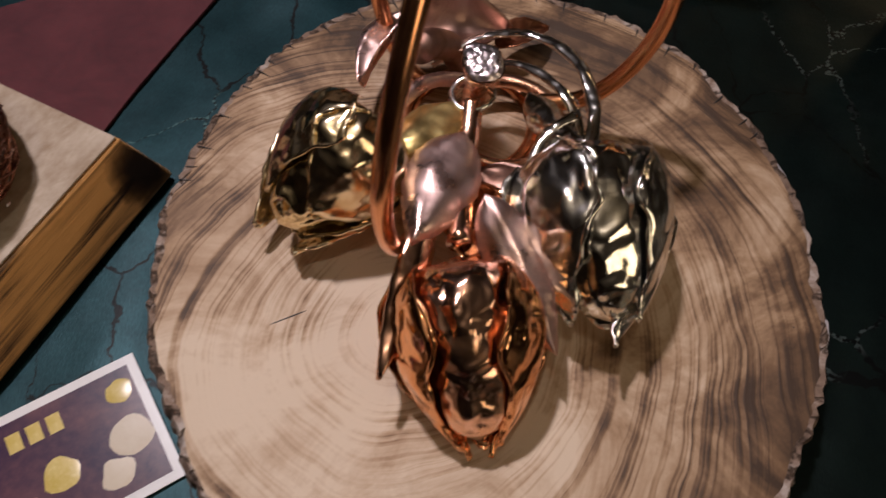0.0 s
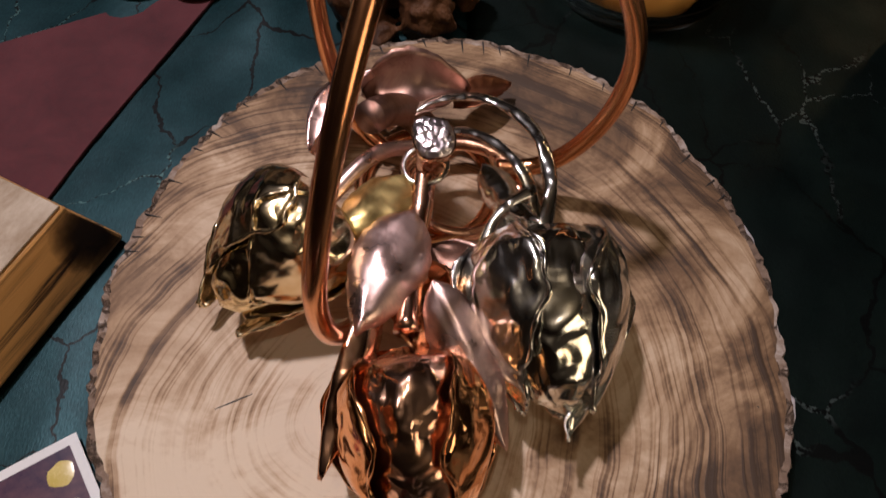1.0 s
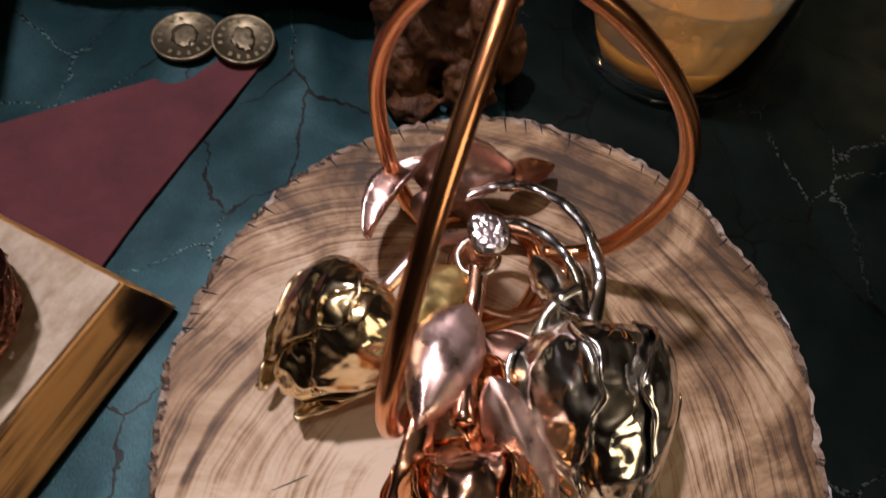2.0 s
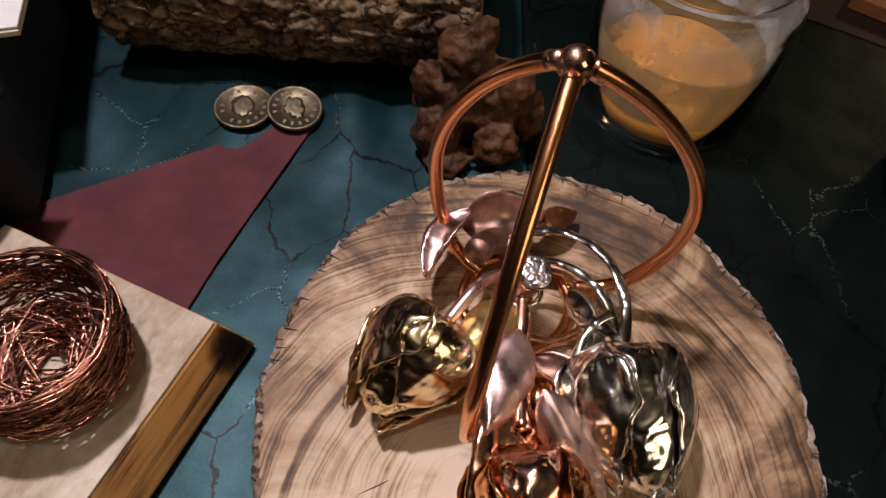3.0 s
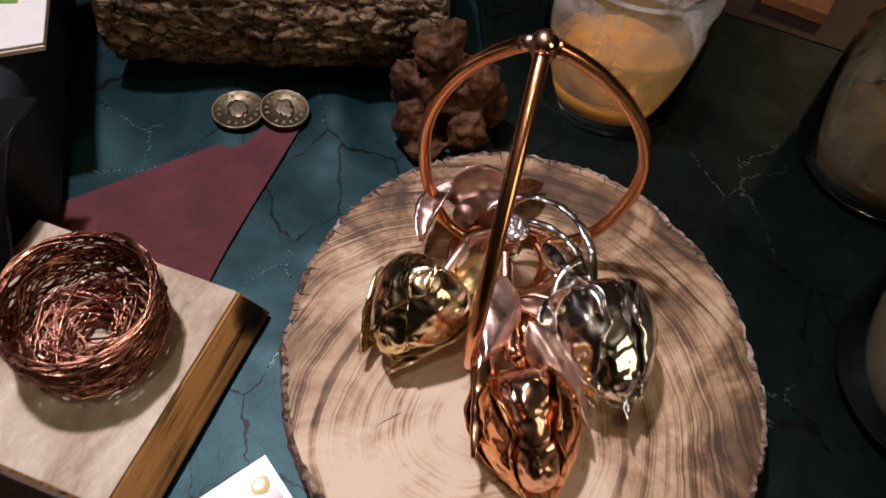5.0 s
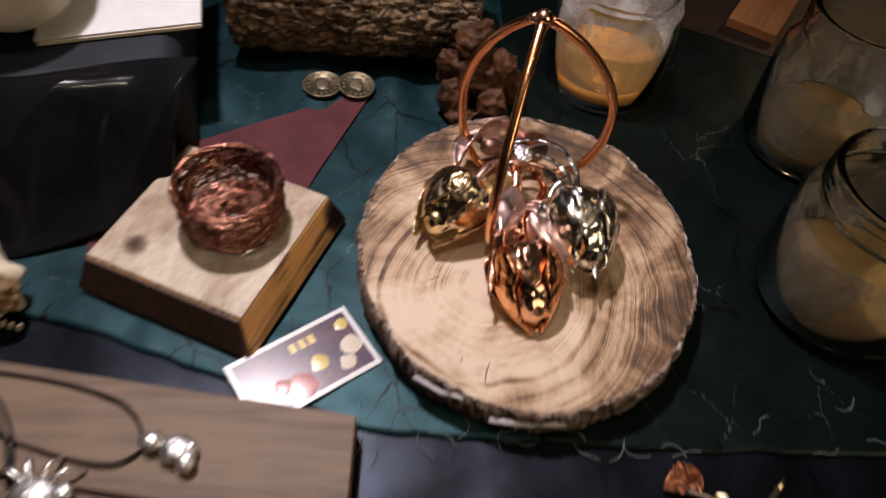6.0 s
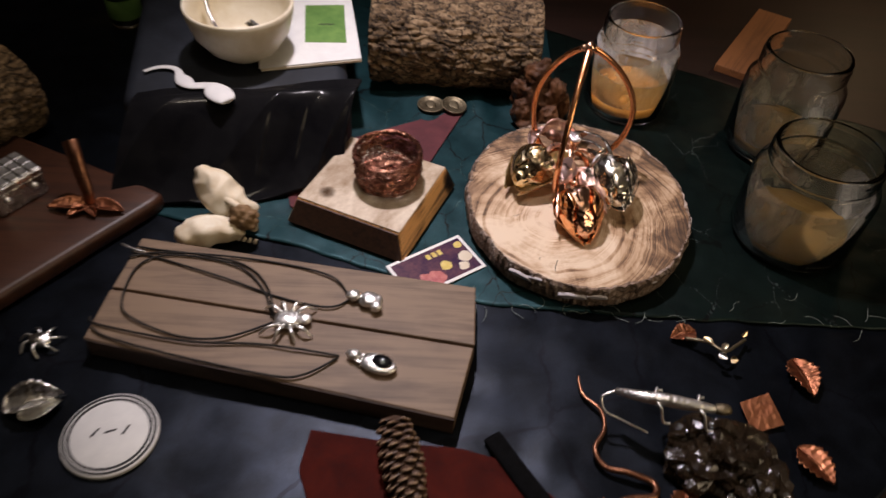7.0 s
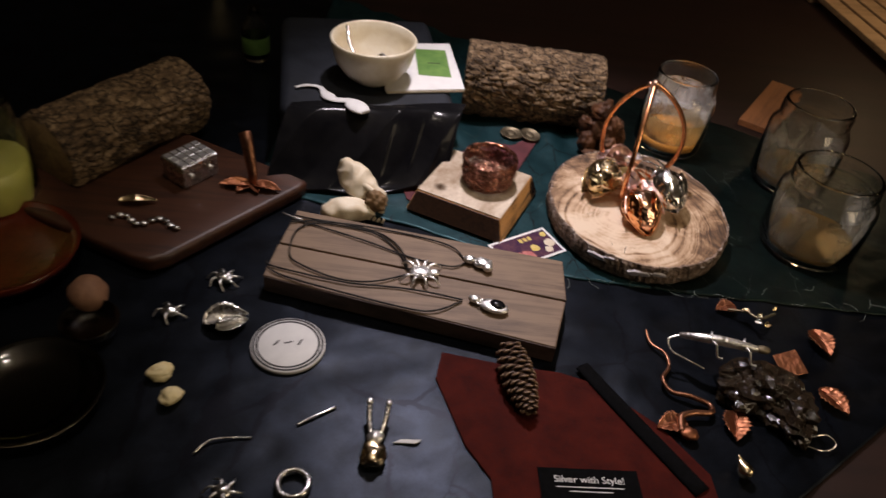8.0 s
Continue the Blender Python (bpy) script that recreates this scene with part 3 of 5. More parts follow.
def slice_top():
    bm = bmesh.new()
    segs, rings = 220, 16
    mid = bm.verts.new((0, 0, 0.026))
    prev = None
    for j in range(1, rings + 1):
        q = j / rings
        ring = []
        for k in range(segs):
            a = 2 * math.pi * k / segs
            r = slice_radius(a) * q
            x, y = r * math.cos(a), r * math.sin(a)
            z = 0.026 - (0.0008 if j == rings else 0) + 0.0004 * noise.noise((x * 60, y * 60, 0))
            ring.append(bm.verts.new((x, y, z)))
        for k in range(segs):
            l = (k + 1) % segs
            if prev:
                bm.faces.new((prev[k], ring[k], ring[l], prev[l]))
            else:
                bm.faces.new((mid, ring[k], ring[l]))
        prev = ring
    return finish(bm)


def slice_bark():
    bm = bmesh.new()
    segs = 330
    rings = []
    for q, z in ((0.985, 0.0252), (1.008, 0.0256), (1.022, 0.0225), (1.025, 0.017), (1.02, 0.011), (1.012, 0.005), (0.99, 0.0006), (0.9, 0.0003)):
        ring = []
        for k in range(segs):
            a = 2 * math.pi * k / segs
            c, s = math.cos(a), math.sin(a)
            rough = 0.0016 * noise.fractal((c * 55, s * 55, z * 60), 0.8, 2.1, 3) * (1 if q > 0.98 else 0.2)
            chip = max(0.0, noise.noise((c * 9, s * 9, 7))) * 0.006 * (1 if 0.004 < z < 0.0254 else 0)
            r = slice_radius(a) * q + rough - chip * (z / 0.026)
            ring.append(bm.verts.new((r * c, r * s, z)))
        rings.append(ring)
    for a, b in zip(rings, rings[1:]):
        for k in range(segs):
            l = (k + 1) % segs
            bm.faces.new((a[k], b[k], b[l], a[l]))
    bm.faces.new(rings[-1])
    return finish(bm, False)


SLICE = (0.0145, -0.001, 0.001)
wood = thing("wood_slice", SLICE, "round sawn wood slice with rings and rough bark edge", "wood slice")
part("sawn_face", slice_top(), M_SLICE, wood, "pale ringed sawn face with dark streaks")
part("bark", slice_bark(), M_BARKRIM, wood, "pale flaking bark edge")
CRACKS = ((-0.0687, -0.0351, -0.0516, -0.0261), (-0.0623, -0.0528, -0.0485, -0.0390), (-0.0691, -0.0625, -0.0512, -0.0445), (-0.0304, -0.1021, -0.0254, -0.0805), (-0.0461, -0.0907, -0.0436, -0.0782), (0.0925, -0.0190, 0.0965, -0.0235), (-0.0265, -0.0440, -0.0263, -0.0400))
for k, (x0, y0, x1, y1) in enumerate(CRACKS):
    bend = 0.002 * (-1) ** k
    part("crack", tube([(x0, y0, 0.0257), ((x0 + x1) / 2 + bend, (y0 + y1) / 2 + bend / 2, 0.0258), (x1, y1, 0.0257)], lambda q: 0.00006 + 0.0003 * math.sin(math.pi * q), 6, 6), M_INK, wood)
for k in range(26):
    a = 0.5 + k * 0.1 + 0.04 * math.sin(k * 5)
    r0, r1 = slice_radius(a) * (0.965 - 0.02 * (k % 3)), slice_radius(a) * 1.0
    part("crack", tube([(r0 * math.cos(a), r0 * math.sin(a), 0.0256), (r1 * math.cos(a + 0.01), r1 * math.sin(a + 0.01), 0.0256)], lambda q: 0.0001 + 0.0003 * q, 5, 3), M_INK, wood)

for k, (deg, size, z) in enumerate(((-122, 3.0, 0.017), (-114, 2.2, 0.020), (-98, 3.4, 0.014), (-88, 2.6, 0.016), (-62, 1.8, 0.019), (-12, 1.6, 0.021), (3, 1.2, 0.020), (21, 1.9, 0.021))):
    a = radians(deg)
    r = slice_radius(a) * 1.012
    f = part("bark_flake", slab([(-0.0036, -0.0008), (-0.001, -0.0016), (0.0028, -0.0012), (0.0042, 0.0003), (0.0016, 0.0011), (-0.0022, 0.0014)], -0.0005, 0.0005, 0.0003), M_FLAKE, wood, "pale lilac flake of inner bark")
    f.matrix_basis = pose(r * math.cos(a), r * math.sin(a), z, 0, 0, deg + 90) @ pose(0, 0, 0, -66, 8 * math.sin(k * 5), 0) @ Matrix.Scale(size, 4)

TOP = 0.027

# ---- copper cage over the buds ----
cage = thing("copper_stand", (0.006, 0.045, TOP), "three curved copper rods meeting in a ball", "stand")
ARM = [(0.004, 0.154), (0.0135, 0.1475), (0.0255, 0.137), (0.0375, 0.1225), (0.0475, 0.105), (0.0533, 0.086), (0.0535, 0.068), (0.050, 0.052), (0.0430, 0.038), (0.034, 0.0305), (0.022, 0.0288)]
RODS = ((3, 1.0, 0.93), (141, 0.84, 1.0), (253, 1.36, 1.0))
for a, reach, drop_ in RODS:
    c, s = math.cos(radians(a)), math.sin(radians(a))
    part("rod", tube([(r * c * reach, r * s * reach, max(0.157 - (0.154 - z) * drop_ - TOP, 0.0026)) for r, z in ARM], lambda q: 0.0028 + 0.0004 * max(0, q - 0.6), 16, 6), M_ROD, cage)
part("base_ring", tube([(0.022 * math.cos(q * math.pi / 4), 0.022 * math.sin(q * math.pi / 4), 0.0025) for q in range(8)], 0.0025, 12, 6, True), M_ROD, cage)
part("ball", lathe([(0, 0.1362), (0.0024, 0.1355), (0.0044, 0.1335), (0.0053, 0.1302), (0.0044, 0.1268), (0.0024, 0.1247), (0, 0.124)], 24), M_COPPER, cage, "small polished copper ball")
for a, reach, drop_ in RODS:
    c, s = math.cos(radians(a)), math.sin(radians(a))
    part("collar", tube([(0.0038 * c, 0.0038 * s, 0.1296), (0.0082 * c, 0.0082 * s, 0.1266)], 0.0029, 14, 2), M_COPPER, cage)


# ---- metal buds ----
def bud_profile(v, plump):
    return max(0.0, math.sin(math.pi * min(1, (0.09 + 0.87 * v ** plump)))) ** 0.68


def petal_mesh(length, width, turn, spread, v0, v1, layer, flare, seed, plump=0.85, nu=18, nv=20, thick=0.0007):
    bm = bmesh.new()
    outer, inner = [], []
    for j in range(nv + 1):
        q = j / nv
        v = v0 + (v1 - v0) * q
        shape = math.sin(math.pi * (0.12 + 0.83 * q)) ** 0.55 * (1 + 0.12 * noise.noise((q * 5, seed, 1)))
        ro, ri = [], []
        for i in range(nu + 1):
            u = i / nu - 0.5
            ang = turn + spread * u * shape + 0.25 * q
            edge = (2 * abs(u)) ** 4
            r = width * (bud_profile(v, plump) * (1 + 0.07 * layer) + flare * (q ** 3) + 0.07 * edge * (0.3 + q))
            r *= 1 + 0.06 * noise.noise((ang * 1.4, q * 3, seed * 3.7)) + 0.018 * noise.noise((ang * 6, q * 11, seed))
            z = length * v + 0.04 * length * noise.noise((ang * 3, seed, 2)) * q - length * 0.10 * edge * q
            for target, off in ((ro, 0), (ri, thick)):
                rr = max(r - off, 0.0003)
                target.append(bm.verts.new((rr * math.cos(ang), rr * math.sin(ang), z)))
        outer.append(ro)
        inner.append(ri)
    for g, flip in ((outer, False), (inner, True)):
        for j in range(nv):
            for i in range(nu):
                f = (g[j][i], g[j][i + 1], g[j + 1][i + 1], g[j + 1][i])
                bm.faces.new(f[::-1] if flip else f)
    for j in range(nv):
        bm.faces.new((outer[j][0], outer[j + 1][0], inner[j + 1][0], inner[j][0]))
        bm.faces.new((outer[j + 1][nu], outer[j][nu], inner[j][nu], inner[j + 1][nu]))
    for i in range(nu):
        bm.faces.new((outer[0][i], inner[0][i], inner[0][i + 1], outer[0][i + 1]))
        bm.faces.new((outer[nv][i], outer[nv][i + 1], inner[nv][i + 1], inner[nv][i]))
    rim = [outer[j][0].co.copy() for j in range(1, nv + 1, 2)] + [outer[nv][i].co.copy() for i in range(2, nu - 1, 3)] + [outer[j][nu].co.copy() for j in range(nv, 0, -2)]
    for k, q in enumerate(rim):
        q += Vector(noise.noise_vector(q * 420)) * 0.0004
    return tube(rim, lambda q: 0.00062 + 0.00022 * math.sin(q * 97 + seed), 7, 3, bm=bm)


def bud(parent, base, tip, width, petals, core_mat, petal_mats, label, roll=0.0, plump=0.85):
    """A closed metal flower bud: a dented core wrapped in overlapping thin petals."""
    base, tip = Vector(base), Vector(tip)
    length = (tip - base).length
    prof = [(width * 0.9 * bud_profile(q / 14, plump), length * 0.95 * q / 14) for q in range(15)]
    prof[0] = (0, 0)
    prof[-1] = (0, length * 0.95)
    heart = lathe(prof, 96, 0.06, width * 900)
    for v in heart.verts:
        q = v.co.z / length
        ang = math.atan2(v.co.y, v.co.x) / (2 * math.pi)
        wrap = (3 * ang + 1.1 * q + 0.35 * noise.noise((q * 3, ang * 2, width * 300))) % 1.0
        wrap2 = (2 * ang - 0.7 * q + 0.3 + 0.3 * noise.noise((q * 4, ang * 3, width * 500))) % 1.0
        k = 1 - 0.07 * wrap - 0.06 * wrap2 * max(0.0, q - 0.15)
        v.co.x, v.co.y = v.co.x * k, v.co.y * k
    core = part("flower_bud", heart, core_mat, parent, label)
    core.matrix_parent_inverse = Matrix()
    core.matrix_basis = Matrix.Translation(base) @ align(tip - base, roll)
    for k, (turn, spread, v0, v1, layer, flare) in enumerate(petals):
        part("petal", petal_mesh(length, width, radians(turn), radians(spread), v0, v1, layer, flare, k + width * 500, plump), petal_mats[k % len(petal_mats)], core)
    return core


def leaf_mesh(length, width, curl=0.2, bend=0.2, seed=0, ragged=0.08, thick=0.0006, nu=12, nv=22, vein=0.04, ribs=0.02):
    """A thin beaten leaf along +x, cupped and bent, with a ragged rim and a midrib."""
    bm = bmesh.new()
    up, dn = [], []
    for j in range(nv + 1):
        q = j / nv
        w = width / 2 * max(0.03, math.sin(math.pi * min(1, q ** 0.75)) ** 0.8) * (1 + ragged * math.sin(q * 46 + seed) + ragged * noise.noise((q * 7, seed, 0)))
        a, b = [], []
        for i in range(nu + 1):
            u = 2 * i / nu - 1
            x, y = length * q, w * u
            z = curl * width * u * u * (0.4 + 0.6 * math.sin(math.pi * q)) + bend * length * (q * q - q) * -1 - vein * width * math.exp(-(u * 6) ** 2)
            z += 0.035 * width * noise.noise((q * 6, u * 2.5, seed)) + ribs * width * math.sin((q * 2 + abs(u)) * 22)
            a.append(bm.verts.new((x, y, z)))
            b.append(bm.verts.new((x, y, z - thick)))
        up.append(a)
        dn.append(b)
    for g in (up, dn):
        for j in range(nv):
            for i in range(nu):
                bm.faces.new((g[j][i], g[j][i + 1], g[j + 1][i + 1], g[j + 1][i]))
    for j in range(nv):
        bm.faces.new((up[j][0], up[j + 1][0], dn[j + 1][0], dn[j][0]))
        bm.faces.new((up[j][nu], up[j + 1][nu], dn[j + 1][nu], dn[j][nu]))
    for i in range(nu):
        bm.faces.new((up[0][i], up[0][i + 1], dn[0][i + 1], dn[0][i]))
        bm.faces.new((up[nv][i], up[nv][i + 1], dn[nv][i + 1], dn[nv][i]))
    return finish(bm)


def leaf(parent, start, end, width, mat, roll=0.0, seed=0, curl=0.25, bend=0.15, name="leaf", label=""):
    start, end = Vector(start), Vector(end)
    d = end - start
    ob = part(name, leaf_mesh(d.length, width, curl, bend, seed, 0.03, vein=0.015, ribs=0.003), mat, parent, label)
    ob.matrix_basis = Matrix.Translation(start) @ d.to_track_quat("X", "Z").to_matrix().to_4x4() @ pose(0, 0, 0, roll, 0, 0)
    return ob


posy = thing("metal_bouquet", (0, 0, 0), "bouquet of three polished metal rosebuds on a wood slice", "sculpture")
bud(posy, (-0.0215, 0.0215, 0.055), (-0.0500, -0.0120, 0.0455), 0.0200,
    [(20, 140, 0.02, 0.78, 0.3, -0.12), (140, 140, 0.02, 0.84, 0.6, -0.1), (262, 150, 0.02, 0.90, 0.9, 0.05), (205, 66, 0.25, 1.04, 2.0, 0.4), (285, 56, 0.3, 1.02, 1.8, 0.3)],
    M_GOLDCORE, [M_GOLD], "polished gold rosebud", 0, 0.6)
bud(posy, (0.0385, 0.0140, 0.0560), (0.0465, -0.0385, 0.0490), 0.0225,
    [(-12, 150, 0.02, 0.94, 0.3, -0.05), (168, 150, 0.02, 0.90, 0.6, -0.05), (270, 150, 0.02, 0.95, 0.9, 0.0), (200, 70, 0.03, 0.90, 1.3, 0.05), (328, 46, 0.1, 1.08, 0.9, -0.1)],
    M_SILVERCORE, [M_SILVER], "polished silver rosebud", 0, 0.66)
bud(posy, (0.0035, -0.0225, 0.0560), (0.0135, -0.0690, 0.0340), 0.0205,
    [(-6, 145, 0.03, 0.97, 0.3, -0.05), (186, 140, 0.02, 0.97, 0.5, -0.05), (270, 130, 0.02, 0.99, 0.8, 0.0), (325, 60, 0.03, 1.04, 1.0, 0.0), (208, 60, 0.05, 1.02, 1.1, 0.0)],
    M_COPPERHEART, [M_AMBER], "polished copper rosebud with bounced glow in the petal colour", 0, 0.72)
# leaves among the buds
leaf(posy, (0.0035, 0.0170, 0.0600), (-0.0085, -0.0215, 0.0600), 0.0215, M_ROSECOPPER, -8, 1, -0.25, 0.22, label="rose-tinted copper leaf")
leaf(posy, (0.0100, -0.0065, 0.0630), (0.0315, -0.0460, 0.0480), 0.0165, M_ROSECOPPER, 18, 2, -0.3, 0.2, label="rose-tinted copper leaf")
leaf(posy, (-0.0030, -0.0080, 0.0580), (-0.0140, -0.0560, 0.0480), 0.0120, M_COPPER, -48, 3, -0.3, 0.2)
leaf(posy, (0.0090, 0.0120, 0.0480), (0.0300, -0.0150, 0.0420), 0.0240, M_BROWNLEAF, 10, 4, 0.2, 0.1, label="browned copper leaf")
leaf(posy, (0.0040, 0.0060, 0.0500), (0.0180, -0.0300, 0.0460), 0.0220, M_AMBER, 0, 14, 0.2, 0.1)
leaf(posy, (0.0000, 0.0310, 0.0560), (-0.0180, 0.0070, 0.0590), 0.0180, M_GOLDSATIN, 8, 5, -0.2, 0.2, label="gold leaf")
leaf(posy, (0.0320, 0.0200, 0.0570), (0.0285, -0.0330, 0.0430), 0.0170, M_SILVER, -38, 12, -0.2, 0.2, label="silver petal standing off the bud")
leaf(posy, (-0.0140, 0.0740, 0.0500), (-0.0300, 0.0430, 0.0460), 0.0160, M_ROSECOPPER, 35, 6, 0.35, 0.3)
leaf(posy, (-0.0180, 0.0700, 0.0440), (0.0180, 0.0780, 0.0400), 0.0230, M_BROWNLEAF, 20, 7, 0.4, 0.25, label="curled browned leaf")
leaf(posy, (0.0130, 0.0720, 0.0380), (0.0330, 0.0880, 0.0330), 0.0120, M_LEAFCOPPER, 0, 17, 0.3, 0.2)
leaf(posy, (0.0225, 0.0370, 0.0560), (0.0330, 0.0150, 0.0600), 0.0110, M_SILVER, 15, 8, -0.35, 0.2)
leaf(posy, (0.0290, 0.0280, 0.0570), (0.0380, 0.0130, 0.0640), 0.0085, M_SILVER, -20, 9, -0.3, 0.2)
part("stem", tube([(0.0040, -0.0180, 0.0540), (0.0040, 0.0080, 0.0520), (0.0050, 0.0220, 0.0520), (0.0055, 0.0320, 0.0550)], 0.0036, 14, 6), M_COPPER, posy, "copper stem")
stub = part("stub", lathe([(0, -0.008), (0.0046, -0.008), (0.0050, 0.0), (0.0056, 0.0085), (0.0068, 0.0140), (0.0068, 0.0152), (0, 0.0153)], 18, 0.25, 3), M_COPPER, posy, "cut stem end with a flat pale top")
stub.matrix_basis = pose(0.0070, 0.0385, 0.0545, 14, 4, 0)
part("cut_face", lathe([(0.0064, 0.0153), (0.0060, 0.0159), (0.003, 0.0161), (0, 0.0159)], 18, 0.25, 3), M_CUTFACE, stub, "bright hammered cut face")
for k, (pts, w) in enumerate((([(0.0400, 0.0150, 0.0570), (0.0420, 0.0280, 0.0590), (0.0380, 0.0470, 0.0590), (0.0240, 0.0620, 0.0550), (0.0060, 0.0650, 0.0490), (-0.0080, 0.0560, 0.0440)], 0.0024),
                              ([(0.0380, 0.0150, 0.0570), (0.0350, 0.0300, 0.0600), (0.0240, 0.0440, 0.0580), (0.0120, 0.0500, 0.0530), (0.0, 0.0440, 0.0460)], 0.0021),
                              ([(0.0360, 0.0240, 0.0620), (0.0270, 0.0170, 0.0600), (0.0215, 0.0020, 0.0540), (0.0225, -0.0160, 0.0500)], 0.0017))):
    part("stem", tube(pts, lambda q: w * (1 - 0.3 * q) * (1 + 0.12 * math.sin(q * 30)), 14, 7, flat=0.5), M_SILVER, posy, "flattened twisted silver stem")
part("stem", tube([(-0.0215, 0.0215, 0.0550), (-0.0130, 0.0330, 0.0570), (-0.0060, 0.0410, 0.0540), (0.0040, 0.0460, 0.0490)], 0.0024, 12, 6), M_ROSECOPPER, posy)
part("stem", tube([(-0.0120, 0.0480, 0.0600), (-0.0080, 0.0560, 0.0540), (-0.0020, 0.0640, 0.0440), (0.0060, 0.0660, 0.0300)], 0.0052, 16, 6), M_BROWNLEAF, posy, "hollow browned stem")
part("binding", tube([(0.0055 + 0.0064 * math.cos(q * math.pi / 4), 0.0345 + 0.0064 * math.sin(q * math.pi / 4), 0.0560 + 0.001 * math.sin(q)) for q in range(8)], 0.0011, 8, 5, True), M_SILVER, posy)
part("hoop", tube([(0.0170 + 0.0190 * math.cos(q * math.pi / 4), 0.0420 + 0.0150 * math.sin(q * math.pi / 4), 0.0340 + 0.004 * math.sin(q * math.pi / 4)) for q in range(8)], 0.0024, 10, 6, True), M_COPPER, posy, "copper hoop round the stems")

# ---- block with the wire nest ----
BS, BE, BW = Vector((-0.151, -0.064)), Vector((-0.111, 0.030)), Vector((-0.248, -0.025))
BT = math.degrees(math.atan2((BE - BS).y, (BE - BS).x))
block = thing("wood_block", ((BE.x + BW.x) / 2, (BE.y + BW.y) / 2, 0.003), "square pale-topped wooden block with streaked sides, one darkened for shade", "block", turn=BT)
def frustum(hx, hy, z0, z1, out):
    bm = slab([(-hx, -hy), (hx, -hy), (hx, hy), (-hx, hy)], z0, z1, 0.0012)
    for v in bm.verts:
        f = 1 + out / hx * (1 - (v.co.z - z0) / (z1 - z0))
        v.co.x, v.co.y = v.co.x * f, v.co.y * f
    return bm


part("block_body", frustum(0.051, 0.0522, 0, 0.0255, 0.008), M_BLOCKSIDE, block, "streaked brown sawn side")
part("block_face", slab([(-0.0505, -0.0517), (0.0505, -0.0517), (0.0505, 0.0517), (-0.0505, 0.0517)], 0.0256, 0.0266, 0.0004), M_BLOCKTOP, block, "worn pale top face")
# thin plate over the front-left side, its dark colour stands for shade
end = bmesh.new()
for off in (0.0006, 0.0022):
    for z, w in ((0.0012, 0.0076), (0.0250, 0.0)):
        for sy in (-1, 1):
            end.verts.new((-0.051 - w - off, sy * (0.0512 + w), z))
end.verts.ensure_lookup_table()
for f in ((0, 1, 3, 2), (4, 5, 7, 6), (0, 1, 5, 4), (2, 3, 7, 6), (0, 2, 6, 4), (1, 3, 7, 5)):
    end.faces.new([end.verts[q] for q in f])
part("block_end", finish(end, False), M_BLOCKSHADE, block, "dark end plate, shade put into its colour")
part("burn_mark", lathe([(0, 0.0001), (0.012, 0.00005), (0.0122, 0)], 24), M_SMUDGE, block, "soft brown burn mark").location = (-0.033, 0.031, 0.0267)
mark = bmesh.new()
for off in (0.0004, 0.0007):
    for z, w in ((0.0012, 0.0076), (0.0250, 0.0)):
        for x in (0.016, 0.0506 + w):
            mark.verts.new((x - 0.052, 0.0042 - w - off, z - 0.012))
mark.verts.ensure_lookup_table()
for f in ((0, 1, 3, 2), (4, 5, 7, 6), (0, 1, 5, 4), (2, 3, 7, 6), (0, 2, 6, 4), (1, 3, 7, 5)):
    mark.faces.new([mark.verts[q] for q in f])
part("burn_mark", finish(mark, False), M_SCORCH, block, "scorched dark corner").location = (0.052, -0.0564, 0.012)


def nest_wires(seed):
    """Strands of bent wire: an open woven wall, a wound rim and a tangled floor."""
    rnd = random.Random(seed)
    wide = lambda h: 0.0270 + 0.0050 * math.sin(math.pi * min(1, h / 0.036) * 0.8)
    for k in range(74):
        kind = "rim" if k < 13 else "wall" if k < 48 else "floor"
        a0, turns = rnd.uniform(0, 6.28), rnd.uniform(1.0, 2.6)
        n = int(turns * 9)
        mid, swing, beat = rnd.uniform(0.006, 0.026), rnd.uniform(0.005, 0.013), rnd.uniform(1.3, 3.4)
        pts = []
        for i in range(n):
            a = a0 + turns * 6.283 * i / n
            if kind == "rim":
                h = 0.0325 + rnd.uniform(-0.0035, 0.0028)
                r = wide(h) + rnd.uniform(-0.0022, 0.0016)
            elif kind == "wall":
                h = min(0.033, max(0.0012, mid + swing * math.sin(a * beat + k) + rnd.uniform(-0.003, 0.003)))
                r = wide(h) + rnd.uniform(-0.0032, 0.0010)
            else:
                r = 0.027 * math.sqrt(rnd.uniform(0.02, 0.9))
                h = rnd.uniform(0.001, 0.006 + 0.010 * (r / 0.027) ** 2)
                a = a0 + 1.6 * i + rnd.uniform(-0.5, 0.5)
            pts.append((r * math.cos(a), r * math.sin(a), h))
        yield pts


nest = thing("wire_nest", (-0.1665, 0.0065, 0.0298), "small cup-shaped nest of tangled copper wire", "nest")
for pts in nest_wires(3):
    part("wire_strand", tube(pts, 0.00042, 5, 3), M_WIRE, nest)

# ---- felt, coins, cards ----
solid("felt_piece", slab([(-0.0990, 0.1515), (-0.2065, 0.0922), (-0.2902, 0.0457), (-0.2695, -0.0255), (-0.1827, -0.0772), (-0.1483, 0.0174), (-0.1360, 0.0555)], 0.0006, 0.0022, 0.0003), M_FELT, (0.0107, 0.0180, 0), "burgundy felt triangle lying under the wooden block", "felt")


